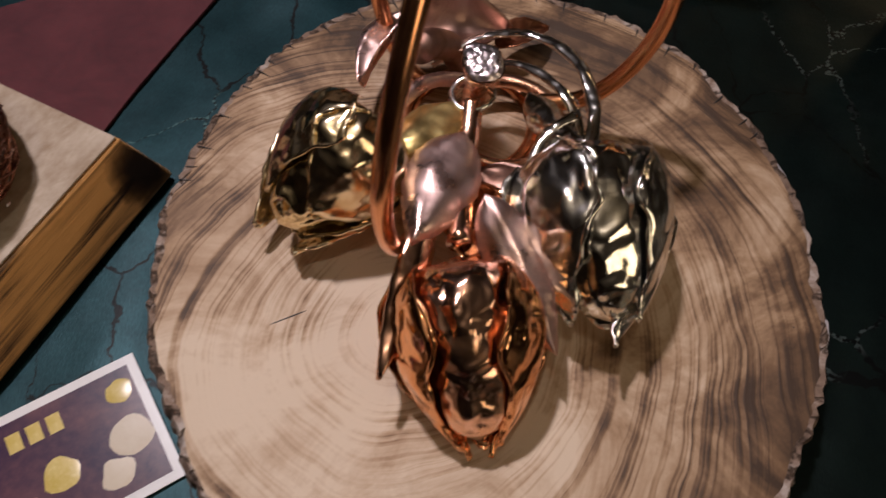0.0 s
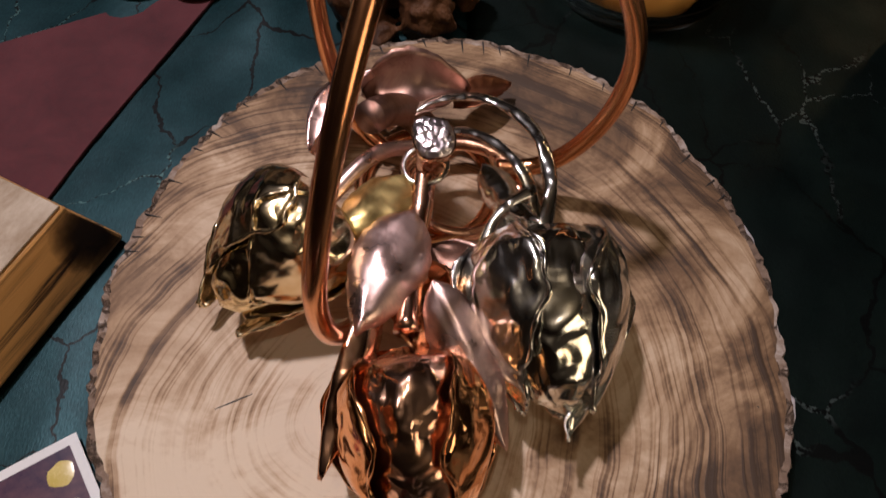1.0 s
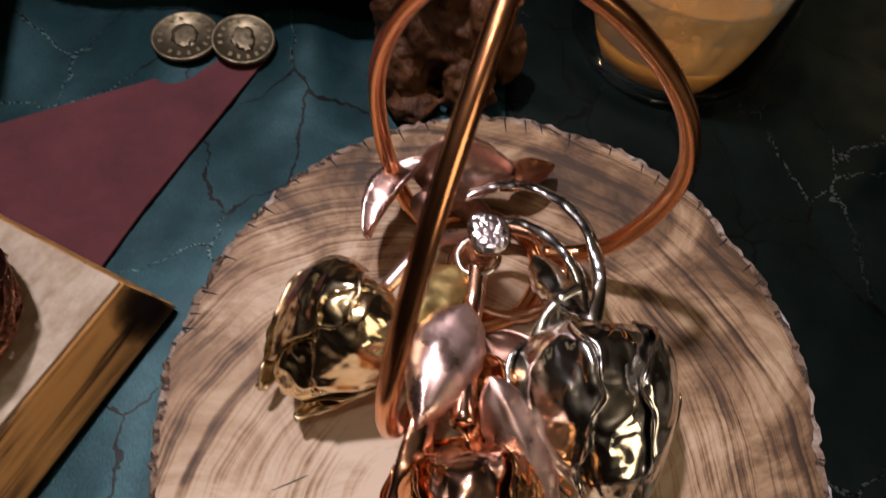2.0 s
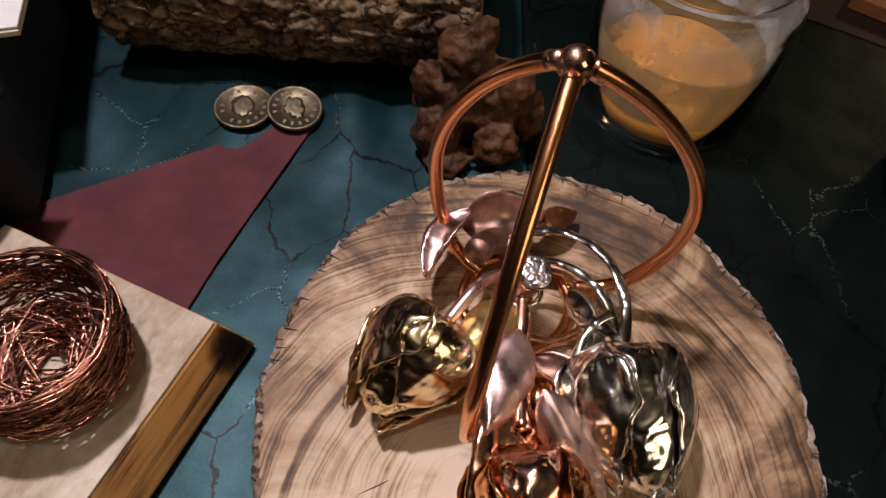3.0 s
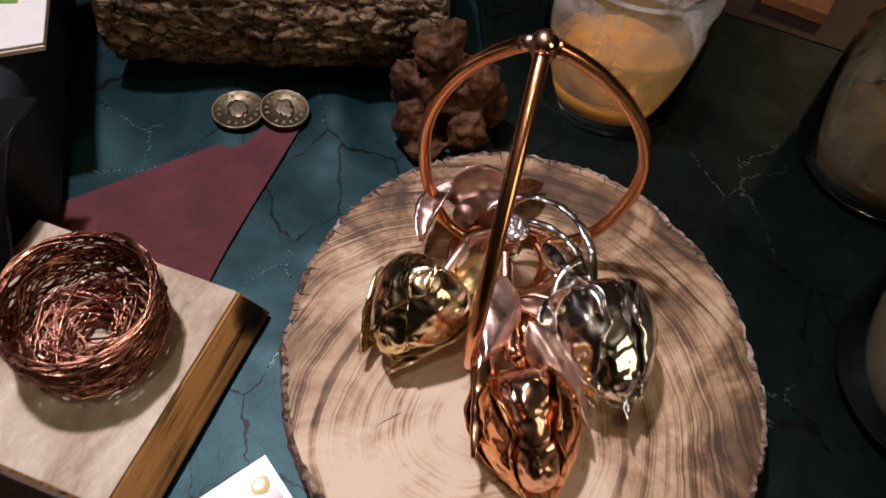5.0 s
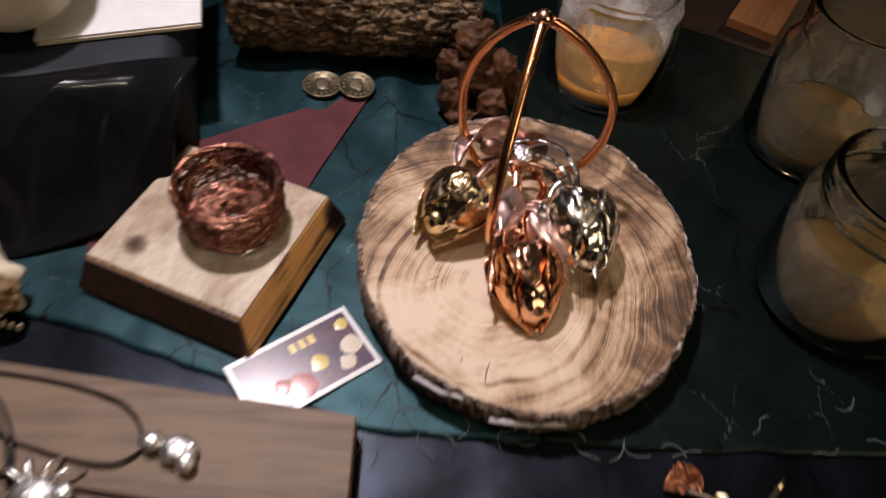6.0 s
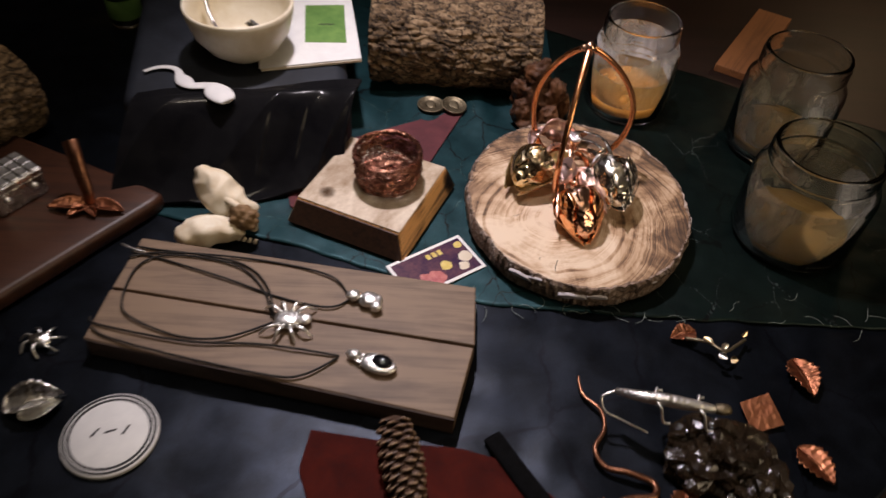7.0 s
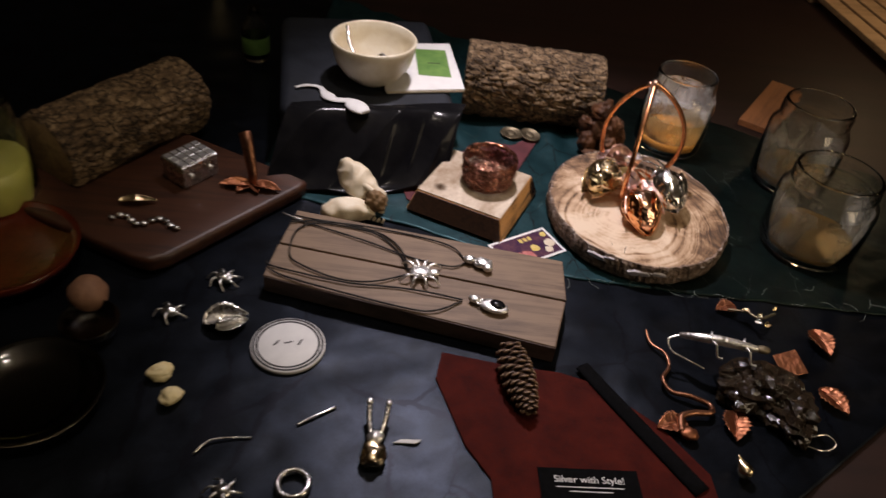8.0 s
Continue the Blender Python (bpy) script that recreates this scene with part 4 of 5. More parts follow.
def coin(name_label, x, y, r, tilt, hole=False):
    c = thing("coin", (x, y, 0.0062), name_label, "coin", "coins by the log")
    c.rotation_euler = (radians(tilt), radians(tilt * 0.6), 0.4)
    part("disc", lathe([(0, 0.0012), (r * 0.88, 0.0012), (r * 0.9, 0.0018), (r * 0.985, 0.0018), (r, 0.0014), (r, 0.0003), (r * 0.98, 0), (0, 0)], 48), M_BRASS, c)
    part("relief", blob(r * 0.36, r * 0.48, 0.0005, 0.35, 2.5, r * 900, 3, 0.0002, (0, 0, 0.0013)), M_BRASS, c, "worn raised relief")
    for q in range(16):
        if q in (3, 9):
            continue
        a = q * math.pi / 8
        part("mark", slab([(-0.0008, -0.0011), (0.0008, -0.0011), (0.0008, 0.0011), (-0.0008, 0.0011)], 0, 0.0004, 0.0001), M_BRASS, c).matrix_basis = pose(r * 0.72 * math.cos(a), r * 0.72 * math.sin(a), 0.0011, 0, 0, math.degrees(a) - 90)
    return c


coin("old tarnished bronze coin overlapping another", -0.129, 0.1635, 0.0152, 0)
coin("smaller tarnished bronze coin with raised relief", -0.1030, 0.1645, 0.0142, 6)

card = thing("business_card", (-0.098, -0.037, 0.0012), "glossy purple printed card with a white border", "card", turn=math.degrees(math.atan2(-0.045, -0.064)))
card.location.z += 0.0018
card.rotation_euler = (Matrix.Rotation(0.045, 4, Vector((0.022, 0.04, 0))) @ Matrix.Rotation(math.atan2(-0.045, -0.064), 4, "Z")).to_euler()
CL, CW = 0.079, 0.0445
part("card_stock", slab([(0, 0), (CL, 0), (CL, CW), (0, CW)], 0, 0.0005, 0.0001), M_GLOSSCARD, card)
part("print", slab([(0.003, 0.003), (CL - 0.003, 0.003), (CL - 0.003, CW - 0.003), (0.003, CW - 0.003)], 0.0005, 0.0006, 0), M_PURPLEPRINT, card)
for x, y, r, m in ((0.031, 0.026, 0.0055, M_GOLDPRINT), (0.010, 0.025, 0.0065, M_WAX), (0.017, 0.034, 0.0050, M_WAX), (0.046, 0.034, 0.008, M_ROSEPRINT), (0.056, 0.029, 0.005, M_ROSEPRINT), (0.008, 0.010, 0.004, M_GOLDPRINT)):
    part("printed_spot", lathe([(0, 0.00012), (r * 0.8, 0.00012), (r, 0)], 18, 0.25, r * 999), m, card).location = (x, y, 0.0006)
for k in range(3):
    part("printed_bar", slab([(0, 0), (0.0042, 0), (0.0042, 0.006), (0, 0.006)], 0.0006, 0.0007, 0), M_GOLDPRINT, card).location = (0.026 + 0.006 * k, 0.007, 0)

# ---- logs ----
def log_mesh(length, r, seed, plates=80.0, relief=0.0048):
    bm = bmesh.new()
    nu, nv = 240, int(length * 1100)
    rings = []
    for j in range(nv + 1):
        x = length * (j / nv - 0.5)
        ring = []
        for i in range(nu):
            a = 2 * math.pi * i / nu
            p = Vector((x * plates * 0.42, math.cos(a) * r * plates, math.sin(a) * r * plates)) + Vector((seed, 0, 0))
            d, _ = noise.voronoi(p + 0.85 * Vector(noise.noise_vector(p * 0.7)) + 0.25 * Vector(noise.noise_vector(p * 2.3)))
            ridge = min(0.3, d[1] - d[0]) / 0.3 * (0.75 + 0.25 * noise.cell(p * 0.8))
            rr = r * (1 + 0.05 * noise.noise((x * 9, math.cos(a) * 1.2, math.sin(a) * 1.2 + seed))) + relief * (ridge ** 0.6 - 1) + 0.0014 * noise.fractal(p * 3, 0.8, 2, 3)
            edge = max(0, abs(x) - length * 0.488) / (length * 0.012)
            rr -= 0.002 * edge
            ring.append(bm.verts.new((x, rr * math.cos(a), rr * math.sin(a))))
        rings.append(ring)
    for a, b in zip(rings, rings[1:]):
        for k in range(nu):
            bm.faces.new((a[k], b[k], b[(k + 1) % nu], a[(k + 1) % nu]))
    for ring, cx in ((rings[0], -length / 2), (rings[-1], length / 2)):
        mid = bm.verts.new((cx, 0, 0))
        for k in range(nu):
            bm.faces.new((mid, ring[k], ring[(k + 1) % nu]))
    return finish(bm, True)


def log(a, b, r, z, label, seed):
    a, b = Vector(a), Vector(b)
    d = b - a
    base = thing("log", ((a.x + b.x) / 2, (a.y + b.y) / 2, z), label, "log", "logs on the table", turn=math.degrees(math.atan2(d.y, d.x)))
    part("bark", log_mesh(d.length, r, seed), M_BARK, base).location = (0, 0, r * 0.93)
    for s in (-1, 1):
        end = part("cut_end", lathe([(0, 0.0006), (r * 0.8, 0.0006), (r * 0.84, 0)], 40, 0.08, seed), M_LOGEND, base)
        end.matrix_basis = pose(s * (d.length / 2 + 0.0002), 0, r * 0.93, 0, 90 * s, 0)
    return base


log((-0.1983, 0.2366), (-0.0094, 0.2281), 0.052, -0.001, "short bark-covered log lying behind the wood slice", 3)
log((-0.6495, -0.0563), (-0.5510, 0.1115), 0.048, -0.001, "thick bark-covered log standing in shade behind a board", 11)

# ---- brown figurine by the log ----
fig = bmesh.new()
for k, (x, y, z, sx, sy, sz) in enumerate(((0, 0.006, 0.024, 0.02, 0.016, 0.024), (-0.003, 0.004, 0.054, 0.010, 0.010, 0.013), (0.014, 0.002, 0.034, 0.009, 0.010, 0.017), (-0.012, -0.006, 0.016, 0.009, 0.010, 0.014), (0.010, -0.010, 0.014, 0.009, 0.009, 0.013), (-0.008, -0.014, 0.006, 0.008, 0.009, 0.006), (0.022, 0.004, 0.018, 0.006, 0.007, 0.016), (-0.016, 0.006, 0.034, 0.007, 0.007, 0.012), (0.003, 0.006, 0.064, 0.005, 0.005, 0.008))):
    blob(sx, sy, sz, 0.3, 2.2, k + 1, 4, None, (x, y, max(z, sz * 0.8)), fig)
statue = solid("figurine", fig, M_FIGURE, (-0.0135, 0.1524, 0.0005), "knobbly dark brown carved figurine beside the log", "figurine")
statue.scale = (1.3, 1.15, 1.05)
skin = statue.modifiers.new("skin", "REMESH")
skin.mode, skin.voxel_size, skin.use_smooth_shade = "VOXEL", 0.0011, True


# ---- jars ----
def jar(x, y, r, h, label, fill, fill_h, mid, film=M_HAZE, lower=None, shade=True, turn=0.0):
    base = thing("jar", (x, y, 0.0006), label, "jar", "glass jars on the cloth", turn=turn)
    neck = r * 0.84
    out = [(0, 0.0), (r * 0.8, 0.0), (r * 0.93, 0.003), (r, 0.01), (r, h * 0.66), (r * 0.97, h * 0.72), (neck * 1.02, h * 0.79), (neck, h * 0.82),
           (neck * 1.035, h * 0.84), (neck, h * 0.86), (neck * 1.035, h * 0.885), (neck, h * 0.905), (neck * 1.035, h * 0.93), (neck, h * 0.95), (neck * 1.01, h * 0.985), (neck * 0.98, h)]
    t = 0.0026
    inn = [(q - t, z) for q, z in out[::-1] if z > 0.02]
    inn += [(r - t, 0.012), (r * 0.85, 0.006), (0, 0.005)]
    glass_body = part("glass", lathe(out + inn, 56), M_GLASS, base, "clear threaded jar glass")
    glass_body.visible_shadow = shade
    ri = r - t - 0.0006
    part("wax", lathe([(0, 0.0066), (ri * 0.86, 0.0072), (ri, 0.013), (ri, fill_h), (ri * 0.97, fill_h + 0.001), (0, fill_h - 0.001)], 44, 0.0), fill, base, "melted wax in the bottom")
    if lower:
        part("wax_film", lathe([(ri * 0.985, fill_h + 0.001), (ri, fill_h + 0.002), (ri, mid * 0.62), (ri * 0.985, mid * 0.62 + 0.003)], 44, 0.01, x * 50), lower, base, "amber wax film on the glass")
    if mid:
        part("wax_film", lathe([(ri * 0.98, fill_h + (mid * 0.22 if lower else 0.002)), (ri * 0.99, fill_h + (mid * 0.22 if lower else 0.003)), (ri * 0.99, mid), (ri * 0.975, mid + 0.003)], 44, 0.01, x * 90), film, base, "milky wax film on the glass")
    return base


jar(0.092, 0.192, 0.0470, 0.109, "clear glass jar candle with amber and milky wax", M_WAXAMBER, 0.022, 0.082, M_FILM, M_AMBERFILM, False)
jar(0.245, 0.130, 0.0505, 0.117, "wide glass jar with pale olive wax", M_WAXGREEN, 0.020, 0.068)
jar(0.221, -0.013, 0.0560, 0.106, "wide cloudy glass jar with a little amber wax", M_WAXGREEN, 0.015, 0.068)
jar(-0.692, -0.096, 0.045, 0.125, "glass jar with yellow-green wax near a board", M_LIME, 0.055, 0.0, M_HAZE, None, False)

# ---- riser, vinyl, bowl, paper ----
riser = solid("riser", slab([(-0.115, 0), (0.1, 0), (0.1, 0.27), (-0.115, 0.27)], 0, 0.078, 0.014, 5, True), M_SLATE, (-0.3058, 0.0659, -0.002), "low box draped in dark slate cloth", "riser", turn=11)
RT = 0.0765


def vinyl_height(x, y):
    q = max(0.0, min(1.0, y / 0.075))
    h = 0.073 * (q * q * (3 - 2 * q))
    along = x * 0.66 - y * 0.75
    saw = (along * 17 + 0.25 * noise.noise((x * 6, y * 6, 2))) % 1.0
    h += 0.013 * (1 - abs(2 * saw - 1)) ** 1.3 * math.sin(math.pi * min(1, max(0.0, 0.12 + 0.86 * q)))
    for cross, at, start, stop in ((0.55, 0.035, 0.25, 0.8), (0.7, 0.062, 0.05, 0.6), (0.62, 0.078, 0.3, 0.9), (0.5, 0.005, 0.2, 0.7)):
        d = x - cross * y - at + 0.004 * noise.noise((y * 14, at * 90, 0))
        h += 0.0032 * math.exp(-(d / 0.0016) ** 2) * max(0.0, math.sin(math.pi * min(1.0, max(0.0, (q - start) / (stop - start)))))
    return 0.003 + h + 0.0008 * noise.noise((x * 40, y * 40, 3))


VX = lambda u, v: -0.125 + 0.212 * u + 0.035 * v
solid("vinyl_cover", sheet(VX, lambda u, v: 0.004 * math.sin(u * 9) + 0.082 * v, 220, 110, vinyl_height, 0.003), M_BLACKGLOSS, (-0.3024, -0.0044, 0.0), "black glossy vinyl cover with sharp folds", "cover", turn=11)

bowl = thing("bowl", (-0.3195, 0.1361, RT), "cream ceramic bowl holding small silver pieces", "bowl")
part("bowl_body", lathe([(0, 0.0), (0.02, 0.0), (0.023, 0.002), (0.036, 0.012), (0.047, 0.028), (0.0515, 0.046), (0.053, 0.056), (0.0515, 0.0575), (0.0495, 0.056), (0.048, 0.045), (0.044, 0.03), (0.033, 0.015), (0.018, 0.006), (0, 0.005)], 64, 0.012, 2), M_CERAMIC, bowl)
ladle = thing("silver_stick", (-0.3206, 0.1362, RT + 0.02), "slim silver rod leaning in the bowl", "rod")
part("shaft", tube([(-0.012, -0.026, 0.012), (-0.028, -0.004, 0.026), (-0.034, 0.018, 0.040)], 0.0022, 10, 5), M_SILVER, ladle)
clip_ = thing("silver_clip", (-0.2987, 0.1234, RT + 0.03), "small silver clip lying in the bowl", "clip")
part("bar", tube([(-0.012, 0.006, 0.008), (0.0, -0.004, 0.006), (0.016, -0.016, 0.012)], 0.004, 10, 5, flat=0.5), M_SILVER, clip_)
part("bar", tube([(-0.010, 0.010, 0.008), (0.004, 0.0, 0.006), (0.02, -0.010, 0.012)], 0.002, 10, 5), M_DULLSILVER, clip_)

paper = thing("leaflet", (-0.2604, 0.1792, RT + 0.0006), "white folded leaflet with a green printed square", "leaflet")
PW, PE, PN = (-0.292, 0.100), (-0.194, 0.128), (-0.218, 0.258)
OUT = [(x + 0.253, y - 0.176) for x, y in (PW, PE, PN, (-0.316, 0.232))]
part("sheet", slab(OUT, 0.003, 0.0042, 0.0003), M_PAPER, paper)
part("sheet", slab([(x * 0.985 + 0.001, y * 0.985 - 0.0015) for x, y in OUT], 0.0, 0.0026, 0.0004), M_WAX, paper, "cream lower leaves")
part("print", slab([(-0.012, 0.052), (-0.0035 + 0.002, -0.024), (0.041, -0.021), (0.030, 0.058)], 0.0042, 0.0044, 0), M_GREENPRINT, paper, "green printed square")
part("printed_bar", slab([(0.008, 0.012), (0.024, 0.014), (0.024, 0.016), (0.008, 0.014)], 0.0044, 0.0045, 0), M_INK, paper)

spoon = solid("spoon", tube([(-0.048, 0.016, 0.003), (-0.036, 0.026, 0.003), (-0.020, 0.026, 0.003), (-0.009, 0.012, 0.003), (0.004, 0.002, 0.003), (0.020, 0.004, 0.003), (0.034, -0.006, 0.003), (0.046, -0.016, 0.003)], lambda q: 0.0018 + 0.005 * q + 0.0065 * max(0, math.sin((q - 0.7) / 0.3 * math.pi)) * (q > 0.7) + 0.004 * math.exp(-((q - 0.48) / 0.08) ** 2), 14, 8, flat=0.3), M_PAPER, (-0.3620, 0.0687, RT), "flat white spoon with a wavy handle", "spoon", turn=-6)

# ---- skull ----
skull = thing("skull", (-0.3108, -0.0433, 0.0), "small bleached animal skull tipped on its side", "skull")


def bony(points, radii, seed):
    bm = tube(points, lambda q: np.interp(q, [0, 0.25, 0.5, 0.75, 1], radii), 26, 10)
    for v in bm.verts:
        v.co += Vector(noise.noise_vector(v.co * 75 + Vector((seed, 0, 0)))) * 0.0040
        v.co.z = max(v.co.z, 0.0006)
    return finish(bm)


part("snout", bony([(-0.020, 0.020, 0.058), (-0.016, 0.018, 0.050), (-0.008, 0.014, 0.038), (0.006, 0.008, 0.026), (0.022, 0.006, 0.016)], [0.003, 0.0115, 0.0165, 0.017, 0.009], 1), M_BONE, skull)
part("braincase", bony([(-0.038, -0.018, 0.013), (-0.028, -0.019, 0.0145), (-0.012, -0.014, 0.0145), (0.006, -0.010, 0.012), (0.018, -0.012, 0.008)], [0.005, 0.014, 0.0145, 0.012, 0.005], 5), M_BONE, skull)
part("cheekbone", tube([(0.0, 0.004, 0.040), (0.014, -0.004, 0.036), (0.026, -0.004, 0.022), (0.026, -0.004, 0.008)], lambda q: 0.0035, 10, 6), M_BONE, skull)
# solid lump, not a recess; the hollow's shade is put into its brown
part("eye_socket", blob(0.013, 0.010, 0.013, 0.35, 2, 4, 4, None, (0.019, -0.006, 0.024)), M_BONEDARK, skull, "solid brown lump coloured as the shaded eye socket")
for k in range(4):
    part("tooth", lathe([(0, 0), (0.0018, 0.002), (0.0012, 0.006), (0, 0.008)], 8), M_BONE, skull).matrix_basis = pose(0.012 + 0.005 * k, -0.013 - 0.001 * k, 0.001, 0, 25, 0)

# ---- necklace board ----
board = thing("display_board", (0, 0, 0), "grey-brown two-plank display board with necklaces", "board")
part("plank", slab([(-0.3817, -0.1341), (-0.0859, -0.1771), (-0.0845, -0.1168), (-0.3743, -0.0772)], 0.0, 0.0212, 0.001), [M_BOARD], board)
part("plank", slab([(-0.3873, -0.1862), (-0.1017, -0.2429), (-0.0869, -0.1793), (-0.3827, -0.1362)], 0.0, 0.0208, 0.001), [M_BOARD], board)
# thin strip, darker than the planks, along the front face
part("edge_strip", slab([(-0.3863, -0.1873), (-0.1016, -0.2442), (-0.1019, -0.2431), (-0.3863, -0.1863)], 0.001, 0.0195, 0.0002), M_BOARDSIDE, board, "dark strip along the front edge")
BZ = 0.0223


def cord(pts, parent):
    return part("cord", tube([(x, y, BZ + 0.0004 + 0.0012 * math.sin(k * 1.7) ** 2) for k, (x, y) in enumerate(pts)], 0.00095, 7, 7), M_CORD, parent)


def necklace(label):
    return thing("necklace", (0, 0, 0), label, "necklace", "necklaces on the board")


n1 = necklace("silver spider pendant on a doubled black cord")
cord([(-0.2461, -0.1604), (-0.2557, -0.1305), (-0.2774, -0.1066), (-0.3128, -0.0973), (-0.3540, -0.0926), (-0.3740, -0.0898)], n1)
cord([(-0.2460, -0.1646), (-0.2800, -0.1822), (-0.3151, -0.1821), (-0.3542, -0.1677), (-0.3685, -0.1509), (-0.3674, -0.1134), (-0.3469, -0.0985), (-0.3098, -0.1002), (-0.2803, -0.1099), (-0.2587, -0.1328), (-0.2481, -0.1584)], n1)
spider = part("pendant", blob(0.009, 0.007, 0.0042, 0.2, 2.5, 2, 3), M_SATINSILVER, n1, "silver spider pendant")
spider.location = (-0.2338, -0.1639, BZ + 0.004)
spider.scale = (1.2, 1.2, 1.0)
part("head", blob(0.0045, 0.004, 0.003, 0.15, 2, 5, 3), M_SATINSILVER, spider).location = (0.011, 0.001, 0)
for s in (-1, 1):
    for k in range(4):
        a = radians(28 + 42 * k)
        part("leg", tube([(0.004 * math.cos(a), s * 0.004, 0.0), (0.012 * math.cos(a), s * (0.006 + 0.006 * math.sin(a)), 0.0035), (0.019 * math.cos(a), s * (0.006 + 0.011 * math.sin(a)), -0.0032)], lambda q: 0.0015 - 0.0007 * q, 7, 5), M_SATINSILVER, spider)
n2 = necklace("small silver figure pendant on a black cord")
cord([(-0.1882, -0.1359), (-0.2049, -0.1147), (-0.2490, -0.1016), (-0.3078, -0.0959), (-0.3559, -0.0959), (-0.3776, -0.1026)], n2)
cord([(-0.1882, -0.1380), (-0.2045, -0.1474), (-0.2434, -0.1392), (-0.2932, -0.1213), (-0.3498, -0.1028), (-0.3778, -0.0963)], n2)
pend = part("pendant", blob(0.0075, 0.0058, 0.004, 0.2, 2, 3, 3), M_SATINSILVER, n2, "shiny silver pendant")
pend.location = (-0.1707, -0.1401, BZ + 0.0044)
pend.scale = (1.25, 1.25, 1.1)
part("bail", blob(0.005, 0.004, 0.0035, 0.25, 3, 7, 3), M_SATINSILVER, pend).location = (-0.011, 0.003, 0)
part("lobe", blob(0.004, 0.0045, 0.0035, 0.2, 3, 8, 3), M_SATINSILVER, pend).location = (0.004, -0.005, 0)
n3 = necklace("silver teardrop pendant with a black stone on cord")
cord([(-0.1906, -0.1940), (-0.2243, -0.1896), (-0.2578, -0.1862), (-0.3100, -0.1870), (-0.3788, -0.1743), (-0.3878, -0.1676)], n3)
cord([(-0.1916, -0.1961), (-0.2148, -0.2131), (-0.2391, -0.2144), (-0.3057, -0.2023), (-0.3656, -0.1870), (-0.3836, -0.1777)], n3)
stone = part("pendant", blob(0.012, 0.0075, 0.003, 0.06, 2, 3, 3), M_SATINSILVER, n3, "silver teardrop setting")
stone.location = (-0.1598, -0.2018, BZ + 0.0034)
stone.scale = (1.2, 1.2, 1.1)
stone.rotation_euler = (0, 0, radians(-18))
part("gem", blob(0.0068, 0.0052, 0.0032, 0.03, 2, 5, 3), M_BLACKSTONE, stone, "faceted black stone").location = (0.002, 0.001, 0.002)
part("bail", blob(0.005, 0.0035, 0.003, 0.3, 3, 7, 3), M_SATINSILVER, stone).location = (-0.017, 0.001, 0)
part("link", tube([(-0.012 + 0.003 * math.cos(q * 1.05), 0.003 * math.sin(q * 1.05), 0.0) for q in range(6)], 0.0009, 6, 4, True), M_SATINSILVER, stone)
clasp = thing("clasp", (-0.3759, -0.0941, BZ), "small silver clasp at the cord ends", "clasp")
part("hook", tube([(-0.012, 0.006, 0.0012), (0, 0, 0.002), (0.01, -0.002, 0.0012)], 0.0011, 7, 5), M_SATINSILVER, clasp)

# ---- round sign ----
disc = thing("round_coaster", (-0.3491, -0.2566, -0.0012), "white round coaster with two dark rings and handwriting", "coaster")
part("disc", lathe([(0, 0.0045), (0.0325, 0.0045), (0.034, 0.0035), (0.034, 0.0008), (0.033, 0), (0, 0)], 64), M_PAPER, disc)
for r in (0.0315, 0.0283):
    part("ring", lathe([(r - 0.0011, 0.00452), (r - 0.0008, 0.0048), (r + 0.0008, 0.0048), (r + 0.0011, 0.00452)], 64), M_INK, disc)
for k in range(3):
    part("ink_bar", slab([(-0.0042, -0.0009), (0.0042, -0.0007), (0.0042, 0.0007), (-0.0042, 0.0009)], 0.0045, 0.0048, 0.0001), M_INK, disc).matrix_basis = pose(-0.0105 + 0.0105 * k, 0.0018 * k, 0, 0, 0, (62, 22, 70)[k])

# ---- pine cone ----
def scale_mesh():
    bm = leaf_mesh(0.013, 0.013, 0.25, -0.12, 1, 0.0, 0.0012, 6, 6, 0.0)
    return bm


cone = thing("pine_cone", (-0.1377, -0.2770, 0.0150), "brown open pine cone lying on red leather", "pine cone")
cone.rotation_mode = "QUATERNION"
cone.rotation_quaternion = Vector((0.018, -0.066, -0.006)).to_track_quat("Z", "Y")
part("core", lathe([(0, -0.036), (0.006, -0.034), (0.009, -0.01), (0.007, 0.02), (0, 0.038)], 14), M_CONE, cone)
scale_data, tip_data = mesh_of("scale", scale_mesh(), M_CONE), mesh_of("tip", blob(0.0024, 0.0042, 0.0012, 0.2, 2, 3, 2), M_CONETIP)
for k in range(96):
    q = k / 96
    a = k * 2.39996
    z = -0.034 + 0.068 * q
    r = 0.0165 * math.sin(math.pi * (0.2 + 0.76 * q)) ** 0.7
    s = 0.55 + 0.5 * math.sin(math.pi * (0.15 + 0.8 * q))
    sc = new("scale", scale_data)
    sc.parent = cone
    sc.matrix_basis = pose(0, 0, z, 0, 0, math.degrees(a)) @ pose(r * 0.25, 0, 0, 0, -46 + 30 * (1 - q), 0) @ Matrix.Scale(s * 0.95, 4)
    tp = new("scale_tip", tip_data)
    tp.parent = sc
    tp.matrix_basis = pose(0.0118, 0, 0.0008)

# ---- red leather, black strip, sign ----
solid("leather_piece", slab([(-0.2173, -0.2633), (-0.1541, -0.2714), (-0.1050, -0.2740), (-0.0738, -0.2830), (-0.0200, -0.3250), (0.0150, -0.3713), (0.0200, -0.4500), (-0.1650, -0.4550), (-0.1718, -0.3950), (-0.1930, -0.3655), (-0.2216, -0.2952)], -0.0012, 0.0010, 0.0004), M_REDLEATHER, (0.0107, 0.0180, 0), "dark red leather scrap under the pine cone", "leather")
